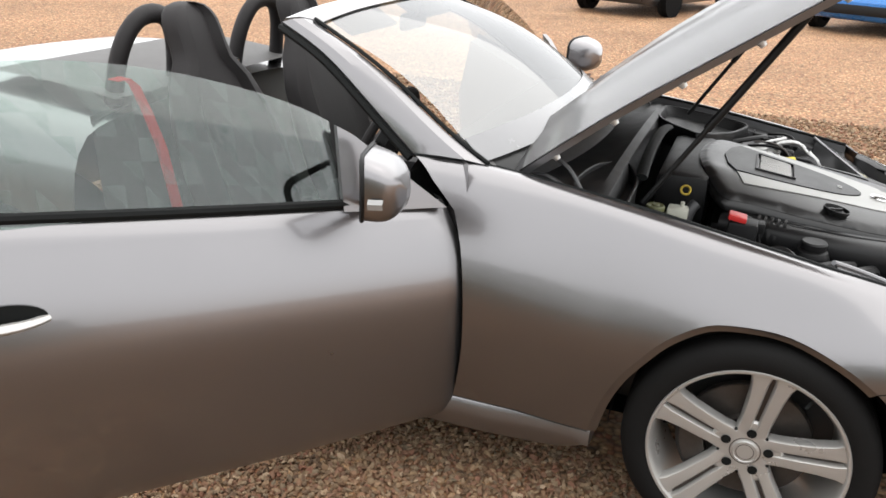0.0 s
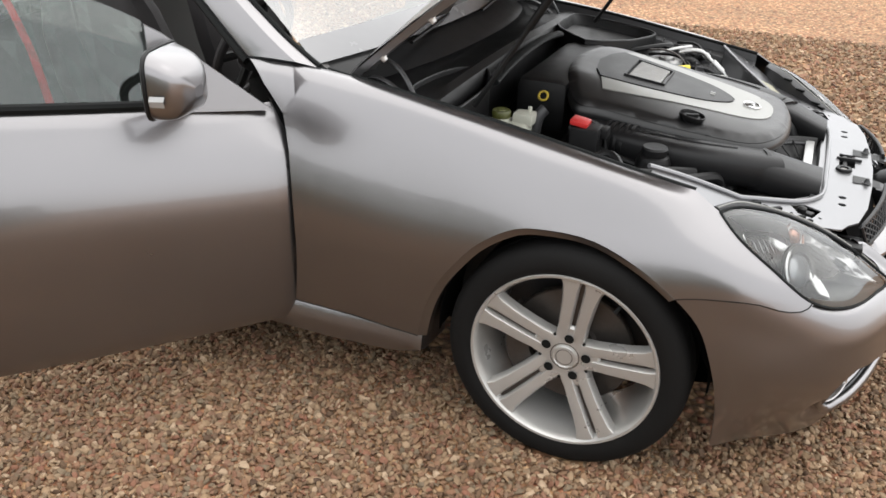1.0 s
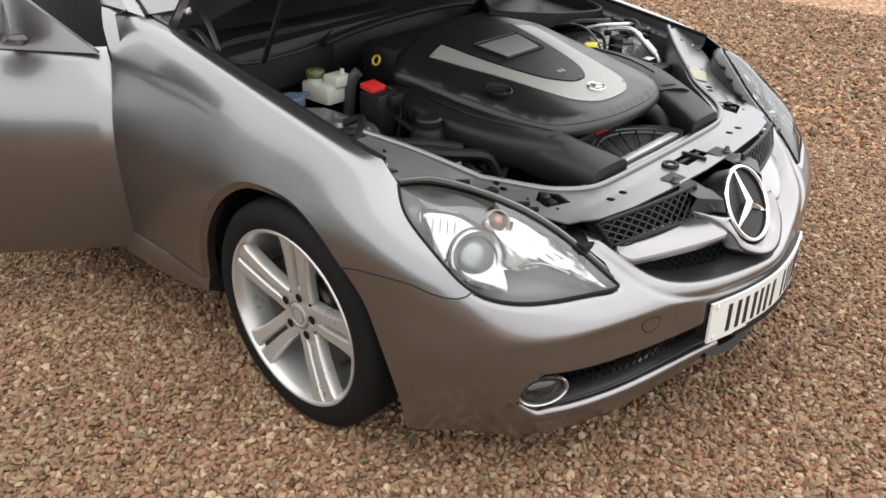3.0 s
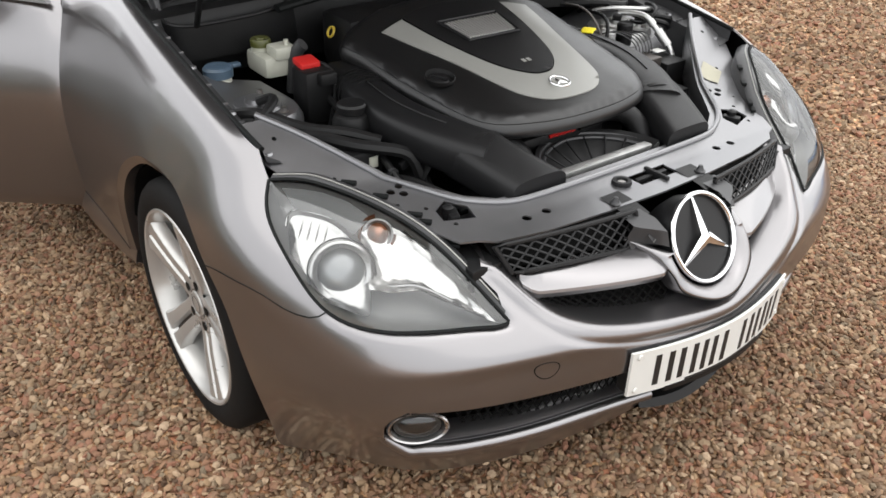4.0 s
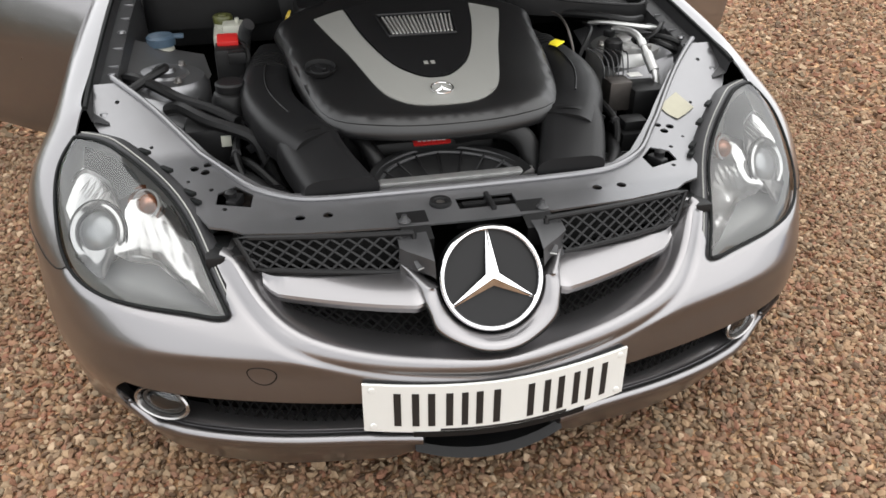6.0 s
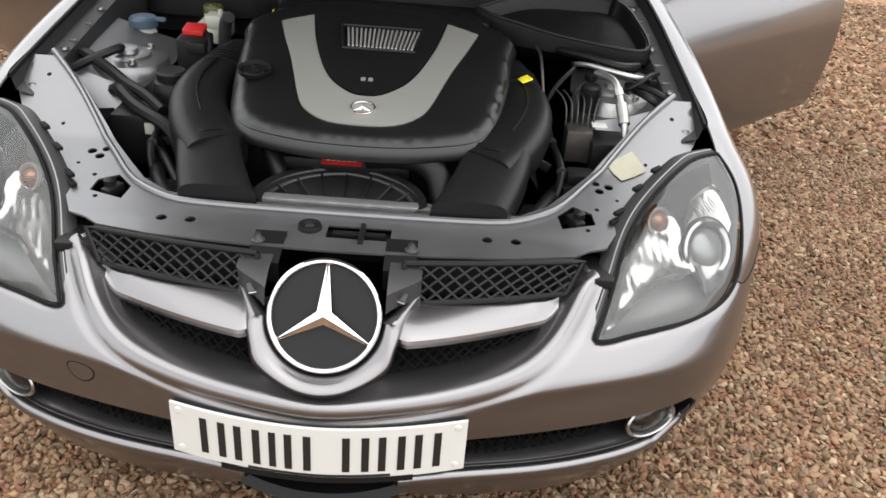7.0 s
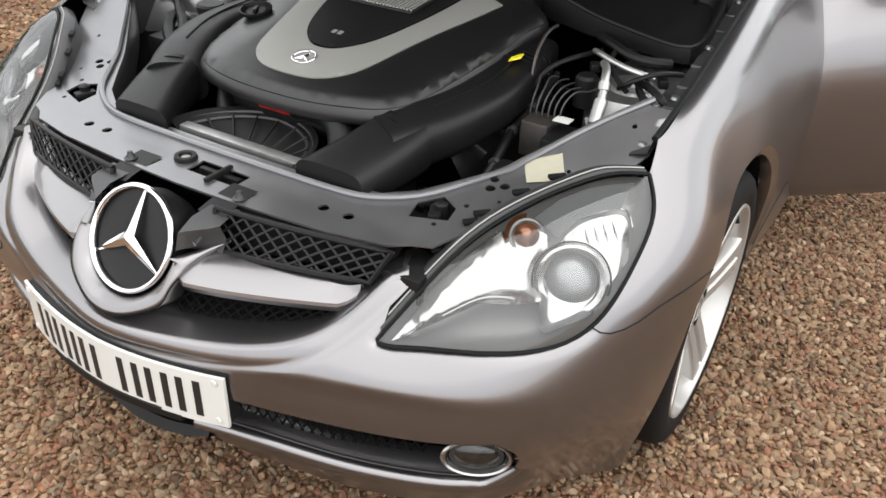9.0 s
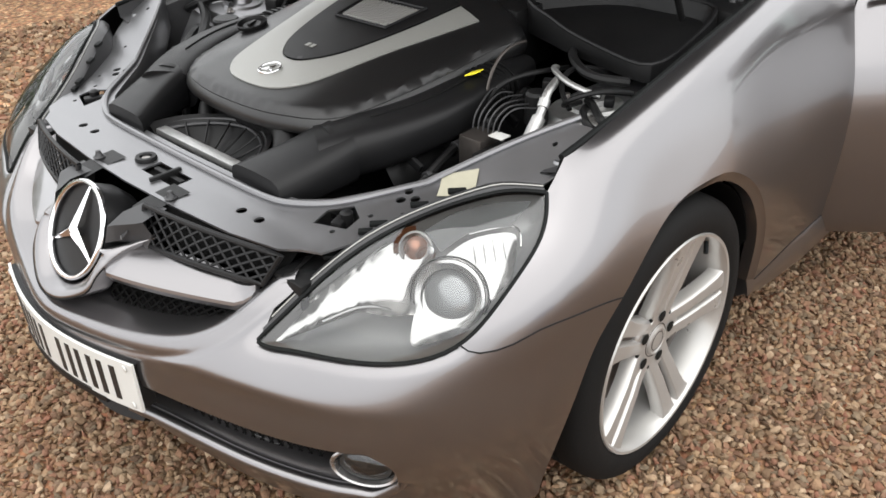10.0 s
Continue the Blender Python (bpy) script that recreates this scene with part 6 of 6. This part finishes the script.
def seat(y):
    st_ = new("seat", None)
    st_.parent = car
    st_["label"] = "black leather sports seat with integral head restraint"
    bm = bmesh.new()
    secs = []
    for t, w_, th in ((0, .25, .11), (.15, .27, .13), (.4, .27, .12), (.6, .25, .10), (.75, .20, .085), (.84, .135, .078), (.90, .122, .085), (.96, .120, .088), (1.01, .115, .086), (1.045, .100, .074), (1.07, .075, .055), (1.083, .035, .028)):
        x, z = -1.72 - .27 * t, .42 + .76 * t
        ring = []
        for k in range(28):
            a = 2 * math.pi * k / 28
            c, n_ = math.cos(a), math.sin(a)
            bolster = .035 * (abs(c) ** 4) if t < .75 else .012 * abs(c) ** 4
            ring.append((x + th * (.5 * n_) * abs(n_) ** -.2 if abs(n_) > .02 else x, y + w_ * abs(c) ** (.7 if t < .8 else .9) * math.copysign(1, c), z + bolster * n_ * .3))
        secs.append([(px + (bol if (py - y) ** 2 > (w_ * .6) ** 2 and px > x else 0), py, pz) for (px, py, pz), bol in ((r, .03) for r in ring)])
    loft(bm, secs, close=True, caps=True)
    part("seat_back", bm, FABRIC, st_)
    bm = bmesh.new()
    box(bm, (.52, .50, .16), (-1.50, y, .40), .05)
    for k in (1, -1):
        box(bm, (.48, .09, .12), (-1.48, y + .22 * k, .47), .04)
    part("seat_cushion", bm, FABRIC, st_)
    bm = bmesh.new()
    box(bm, (.012, .075, .022), (-1.955, y, 1.125), .004)
    part("seat_slot", bm, SEAL, st_)


for y in (-.36, .36):
    seat(y)
    hoop = new("roll_hoop", None)
    hoop.parent = car
    hoop["label"] = "black padded roll hoop behind the seat"
    bm = bmesh.new()
    tube(bm, [(-2.20, y - .165, .86), (-2.17, y - .150, 1.05), (-2.145, y - .09, 1.165), (-2.14, y, 1.195), (-2.145, y + .09, 1.165), (-2.17, y + .150, 1.05), (-2.20, y + .165, .86)], .034, 14, 36, .9)
    part("hoop_tube", bm, FABRIC, hoop)
bm = bmesh.new()
loft(bm, [[(x + .03, -.665, z), (x - .03, -.65, z)] for x, z in ((-2.07, 1.015), (-2.02, 1.03), (-1.985, 1.01), (-1.945, .93), (-1.90, .82), (-1.86, .64), (-1.83, .50))])
bmesh.ops.solidify(bm, geom=bm.faces[:], thickness=.002)
part("seat_belt", bm, BELT, car, "red seat belt webbing")
bm = bmesh.new()
box(bm, (.10, .16, .10), (-2.12, 0, .95), .03)
part("rear_console", bm, BLACK, car)
bm = bmesh.new()
box(bm, (.02, .035, .022), (-2.065, .02, .985), .006)
part("console_lock", bm, CHROME, car)

# ---- rear body ----
def rear_row(x, w_, zs, zt):
    r = []
    for y, z in ((.82, .20), (.995, .36), (1.0, .52), (.985, .68), (.94, zs / .86 * .80), (.86, zs), (.70, zt - .015), (.40, zt + .005), (0, zt + .012)):
        r.append((x, w_ * y, z))
    return r + [(x, -y, z) for x, y, z in r[:-1][::-1]]


bm = bmesh.new()
rear = [rear_row(*p) for p in ((-2.10, .862, .86, .900), (-2.30, .872, .875, .925), (-2.55, .885, .89, .945), (-2.80, .865, .89, .955), (-3.02, .800, .88, .955), (-3.18, .70, .84, .93), (-3.24, .58, .74, .80))]
loft(bm, [smooth_path(r, 46) for r in rear], caps=False)
bm.faces.new([bm.verts.new(tuple(p)) for p in smooth_path(rear[-1], 46)])
body_r = part("rear_body", bm, PAINT, car, "silver-grey rear body and boot")
bm = bmesh.new()
loft(bm, [[(x, y, z) for y in np.linspace(-.60, .60, 9)] for x, z in ((-2.12, .938), (-2.20, .952), (-2.42, .974), (-2.66, .986), (-2.70, .975))])
part("tonneau_panel", bm, TRIM, car, "dark tonneau panel behind the hoops")


# ---- other cars across the yard ----
def parked_car(label, paint, at, turn):
    c = thing("parked_car", label, "car", "cars across the yard")
    c.matrix_world = pose(*at, 0, 0, turn)
    prof = [(2.05, .62, .52, .45), (1.95, .74, .26, .70), (1.60, .80, .20, .80), (1.0, .85, .20, .92), (.2, .88, .20, .98), (-.8, .88, .20, 1.00), (-1.5, .86, .20, 1.00), (-1.95, .80, .26, .96), (-2.10, .70, .45, .70)]
    bm = bmesh.new()
    secs = []
    for x, w_, zb, zt in smooth_path(prof, 36):
        secs.append([(x, w_ * a, zb + (zt - zb) * b) for a, b in ((-.90, 0), (-.99, .15), (-1.0, .45), (-.97, .72), (-.86, .95), (-.5, 1.0), (0, 1.02), (.5, 1.0), (.86, .95), (.97, .72), (1.0, .45), (.99, .15), (.90, 0))])
    loft(bm, secs, close=True, caps=True)
    part("body", bm, paint, c)
    bm = bmesh.new()
    secs = []
    for x, w_, z in ((.95, .70, .95), (.35, .64, 1.30), (-.10, .60, 1.40), (-.90, .60, 1.40), (-1.45, .64, 1.22), (-1.85, .68, .98)):
        secs.append([(x, w_ * a, .9 + (z - .9) * b) for a, b in ((-1.1, 0), (-1.03, .5), (-.9, .92), (0, 1.02), (.9, .92), (1.03, .5), (1.1, 0))])
    loft(bm, secs, caps=True)
    part("cabin", bm, CABIN_GLASS, c, "dark glazed cabin")
    for x in (1.28, -1.30):
        for s in (1, -1):
            w_ = new("wheel", None)
            w_.parent = c
            M = Matrix.Translation((x, .825 * s, .315)) @ Matrix.Rotation(radians(-90 * s), 4, "X")
            bm = bmesh.new()
            lathe(bm, [(.20, .09), (.25, .10), (.30, .09), (.316, .06), (.316, -.08), (.20, -.09)], 36, M, closed=True)
            part("tyre", bm, RUBBER, w_)
            bm = bmesh.new()
            lathe(bm, [(.215, .095), (.20, .085), (.195, .02), (.06, .03), (0, .03)], 30, M)
            part("rim", bm, IRON, w_)
            for k in range(5):
                bm = bmesh.new()
                box(bm, (.17, .045, .03), (0, 0, 0), .008)
                R = M @ Matrix.Rotation(2 * math.pi * k / 5, 4, "Z") @ Matrix.Translation((.115, 0, .075))
                for v in bm.verts:
                    v.co = R @ v.co
                part("spoke", bm, ALLOY, w_)
            bm = bmesh.new()
            lathe(bm, [(.345, .105), (.335, .10), (.33, .0), (.10, -.02), (0, -.02)], 30, M)
            part("wheel_arch", bm, DARK, c)
    bm = bmesh.new()
    box(bm, (.10, 1.30, .16), (2.02, 0, .40), .03)
    part("lower_grille", bm, BLACK, c)
    for s in (1, -1):
        bm = bmesh.new()
        lathe(bm, [(0, .02), (.08, .012), (.11, -.02)], 20, Matrix.Translation((1.93, .58 * s, .66)) @ Matrix.Rotation(radians(75), 4, "Y"))
        part("headlamp", bm, MIRROR, c)
    return c


CABIN_GLASS = material("dark_cabin_glass", (0.02, 0.022, 0.025), 0.08, 0, 0.5, 0.1, 5)
DARKPAINT = material("dark_grey_paint", (0.05, 0.052, 0.058), 0.3, 0.4, 0.8, 0.05, 4)
BLUEPAINT = material("bright_blue_paint", (0.015, 0.16, 0.48), 0.28, 0.2, 1.0, 0.05, 4)
parked_car("dark grey saloon parked across the gravel yard", DARKPAINT, (-2.2, 14.85, 0), 251)
parked_car("bright blue hatchback parked across the gravel yard", BLUEPAINT, (2.04, 14.6, 0), 245)

# ---- hedge along the yard's edge ----
LEAF = material("hedge_leaves", (0.055, 0.085, 0.022), 0.55, 0, 0, 0.5, 9, 0.2, 120)
TWIG = material("hedge_twigs", (0.09, 0.065, 0.045), 0.9, 0, 0, 0.3, 30)


def hedge(name, label, a, b, height, depth, leaves, seed):
    """Twiggy stems with many small leaves between two points of the ground."""
    rng = np.random.default_rng(seed)
    h = thing(name, label, "hedge")
    a, b = np.array(a, float), np.array(b, float)
    along = (b - a) / np.linalg.norm(b - a)
    side = np.array([-along[1], along[0]])
    for k in range(60):
        p = a + (b - a) * (k + rng.uniform(.1, .9)) / 60 + side * rng.uniform(-.2, .2) * depth
        bm = bmesh.new()
        pts = [np.array([p[0], p[1], -.01])]
        for j in range(5):
            pts.append(pts[-1] + np.array([rng.uniform(-.07, .07), rng.uniform(-.07, .07), height / 5.5]))
        tube(bm, pts, [.014, .004], 6)
        part("stem", bm, TWIG, h)
    n = leaves
    t = rng.uniform(0, 1, n)
    z = height * rng.uniform(0.02, 1, n) ** .8
    bulge = depth * .5 * np.sqrt(np.clip(1.05 - (z / height - .35) ** 2 * 1.6, .05, 1)) * (1 + .25 * np.sin(t * 23 + z * 4))
    off = rng.choice([-1, 1], n) * bulge * np.where(rng.uniform(0, 1, n) < .4, rng.uniform(0, 1, n), rng.uniform(.6, 1.08, n))
    P = a[None] + (b - a)[None] * t[:, None] + side[None] * off[:, None]
    C = np.concatenate([P, (z + .05 * np.sin(t * 31))[:, None]], 1)
    d1 = rng.normal(size=(n, 3)); d1 /= np.linalg.norm(d1, axis=1)[:, None]
    d2 = np.cross(d1, rng.normal(size=(n, 3))); d2 /= np.linalg.norm(d2, axis=1)[:, None]
    ln = rng.uniform(.018, .036, n)[:, None]
    V = np.stack([C - d1 * ln, C + d2 * ln * .45, C + d1 * ln, C - d2 * ln * .45], 1).reshape(-1, 3)
    me = bpy.data.meshes.new("leaves")
    me.from_pydata(V.tolist(), [], [(4 * i, 4 * i + 1, 4 * i + 2, 4 * i + 3) for i in range(n)])
    me.materials.append(LEAF)
    ob = new("leaves", me)
    ob.parent = h
    ob["kind"] = "stuff"


hedge("hedge", "dark green leafy hedge at the edge of the gravel", (5.6, -7.90), (-4.6, -2.95), 1.5, .9, 60000, 8)


# ---- ground: gravel yard ----
def gravel_material(name, island):
    m = bpy.data.materials.new(name)
    m.use_nodes = True
    n, l = m.node_tree.nodes, m.node_tree.links
    b = n["Principled BSDF"]
    b.inputs["Roughness"].default_value = 0.82
    b.inputs["Specular IOR Level"].default_value = 0.25
    at = n.new("ShaderNodeTexCoord")
    ramp = n.new("ShaderNodeValToRGB")
    cols = [(0.0, (0.079, 0.048, 0.031)), (0.12, (0.16, 0.102, 0.06)), (0.26, (0.219, 0.119, 0.072)), (0.4, (0.265, 0.177, 0.104)), (0.52, (0.177, 0.121, 0.076)), (0.66, (0.209, 0.097, 0.061)), (0.78, (0.153, 0.117, 0.078)), (0.9, (0.293, 0.201, 0.123)), (1.0, (0.372, 0.272, 0.183))]
    while len(ramp.color_ramp.elements) < len(cols):
        ramp.color_ramp.elements.new(0.5)
    for e, (p, c) in zip(ramp.color_ramp.elements, cols):
        e.position, e.color = p, (*c, 1)
    big = n.new("ShaderNodeTexNoise")
    big.inputs["Scale"].default_value, big.inputs["Detail"].default_value = 0.7, 5.0
    l.new(at.outputs["Object"], big.inputs["Vector"])
    tone = n.new("ShaderNodeMapRange")
    tone.inputs["From Min"].default_value, tone.inputs["From Max"].default_value = 0.3, 0.7
    tone.inputs["To Min"].default_value, tone.inputs["To Max"].default_value = 0.82, 1.16
    l.new(big.outputs["Fac"], tone.inputs["Value"])
    mul = n.new("ShaderNodeVectorMath")
    mul.operation = "SCALE"
    if island:
        geo = n.new("ShaderNodeNewGeometry")
        l.new(geo.outputs["Random Per Island"], ramp.inputs["Fac"])
        l.new(ramp.outputs["Color"], mul.inputs[0])
        fine = n.new("ShaderNodeTexNoise")
        fine.inputs["Scale"].default_value = 260.0
        l.new(at.outputs["Object"], fine.inputs["Vector"])
        bp = n.new("ShaderNodeBump")
        bp.inputs["Strength"].default_value, bp.inputs["Distance"].default_value = 0.5, 0.002
        l.new(fine.outputs["Fac"], bp.inputs["Height"])
        l.new(bp.outputs["Normal"], b.inputs["Normal"])
    else:
        vor = n.new("ShaderNodeTexVoronoi")
        vor.inputs["Scale"].default_value = 42.0
        l.new(at.outputs["Object"], vor.inputs["Vector"])
        sep = n.new("ShaderNodeSeparateColor")
        l.new(vor.outputs["Color"], sep.inputs["Color"])
        l.new(sep.outputs["Red"], ramp.inputs["Fac"])
        # shade between pebbles put into the colour: each cell darkens towards its edge
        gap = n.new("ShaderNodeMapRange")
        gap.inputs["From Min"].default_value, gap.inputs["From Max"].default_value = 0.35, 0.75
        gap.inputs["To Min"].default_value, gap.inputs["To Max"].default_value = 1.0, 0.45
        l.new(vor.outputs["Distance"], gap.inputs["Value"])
        m2 = n.new("ShaderNodeVectorMath")
        m2.operation = "SCALE"
        warm = n.new("ShaderNodeVectorMath")
        warm.operation = "MULTIPLY"
        warm.inputs[1].default_value = (1.62, 1.44, 1.26)
        l.new(ramp.outputs["Color"], warm.inputs[0])
        l.new(warm.outputs["Vector"], m2.inputs[0])
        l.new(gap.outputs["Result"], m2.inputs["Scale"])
        l.new(m2.outputs["Vector"], mul.inputs[0])
        bp = n.new("ShaderNodeBump")
        bp.invert = True
        bp.inputs["Strength"].default_value, bp.inputs["Distance"].default_value = 0.9, 0.015
        l.new(vor.outputs["Distance"], bp.inputs["Height"])
        l.new(bp.outputs["Normal"], b.inputs["Normal"])
    l.new(tone.outputs["Result"], mul.inputs["Scale"])
    l.new(mul.outputs["Vector"], b.inputs["Base Color"])
    return m


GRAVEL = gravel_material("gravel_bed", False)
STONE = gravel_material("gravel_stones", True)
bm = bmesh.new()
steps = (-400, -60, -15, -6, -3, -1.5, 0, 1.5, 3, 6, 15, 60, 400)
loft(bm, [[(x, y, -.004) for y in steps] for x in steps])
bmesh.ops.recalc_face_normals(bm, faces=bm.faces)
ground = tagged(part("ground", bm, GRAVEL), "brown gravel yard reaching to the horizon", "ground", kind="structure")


def stone_shape(kind):
    bm = bmesh.new()
    if kind:
        bmesh.ops.create_icosphere(bm, subdivisions=1, radius=1)
    else:
        bmesh.ops.create_cube(bm, size=1.3)
        bmesh.ops.triangulate(bm, faces=bm.faces)
    bm.verts.ensure_lookup_table()
    v = np.array([tuple(p.co) for p in bm.verts])
    f = np.array([[q.index for q in t.verts] for t in bm.faces])
    bm.free()
    return v, f


def stones(name, label, x0, x1, y0, y1, gap, size, keep, kind, seed):
    """A bed of loose chippings, as one sheet of many small stones."""
    rng = np.random.default_rng(seed)
    gx, gy = np.meshgrid(np.arange(x0, x1, gap), np.arange(y0, y1, gap), indexing="ij")
    c = np.stack([gx.ravel(), gy.ravel()], 1) + rng.uniform(-.55, .55, (gx.size, 2)) * gap
    c = c[keep(c[:, 0], c[:, 1])]
    n = len(c)
    V, F = stone_shape(kind)
    k = len(V)
    sc = size * rng.uniform(.55, 1.35, (n, 1)) * np.stack([rng.uniform(.8, 1.35, n), rng.uniform(.65, 1.0, n), rng.uniform(.30, .62, n)], 1)
    q = rng.normal(size=(n, 4)) * np.array([1, .35, .35, 1.0])
    q /= np.linalg.norm(q, axis=1)[:, None]
    w, x, y, z = q.T
    R = np.stack([np.stack([1 - 2 * (y * y + z * z), 2 * (x * y - z * w), 2 * (x * z + y * w)], 1), np.stack([2 * (x * y + z * w), 1 - 2 * (x * x + z * z), 2 * (y * z - x * w)], 1), np.stack([2 * (x * z - y * w), 2 * (y * z + x * w), 1 - 2 * (x * x + y * y)], 1)], 1)
    P = V[None] * (1 + rng.uniform(-.28, .28, (n, k, 1))) * sc[:, None, :]
    P = np.einsum("nij,nkj->nki", R, P)
    P[:, :, :2] += c[:, None, :]
    P[:, :, 2] += (rng.uniform(-.3, .75, n) * size * .6)[:, None]
    faces = (F[None] + (np.arange(n) * k)[:, None, None]).reshape(-1, 3)
    me = bpy.data.meshes.new(name)
    me.vertices.add(n * k)
    me.vertices.foreach_set("co", P.reshape(-1).astype(np.float32))
    me.loops.add(faces.size)
    me.loops.foreach_set("vertex_index", faces.reshape(-1).astype(np.int32))
    me.polygons.add(len(faces))
    me.polygons.foreach_set("loop_start", np.arange(0, faces.size, 3, dtype=np.int32))
    me.polygons.foreach_set("loop_total", np.full(len(faces), 3, dtype=np.int32))
    me.polygons.foreach_set("use_smooth", np.zeros(len(faces), dtype=bool))
    me.update(calc_edges=True)
    me.materials.append(STONE)
    return tagged(new(name, me), label, "gravel", kind="stuff")


near = lambda x, y: ~((x < .5) & (np.abs(y) < .55)) & ~((np.abs(x) < .09) & (np.abs(np.abs(y) - .77) < .10))
stones("gravel", "loose brown and tan gravel chippings round the car", -1.6, 1.8, -1.8, 2.2, .0134, .0104, near, 1, 3)
far = lambda x, y: ~((x > -1.61) & (x < 1.81) & (y > -1.81) & (y < 2.21)) & ~((x < 0) & (np.abs(y) < .6))
stones("gravel", "loose brown and tan gravel chippings across the yard", -4.8, 2.8, -3.6, 5.2, .0335, .0185, far, 0, 4)
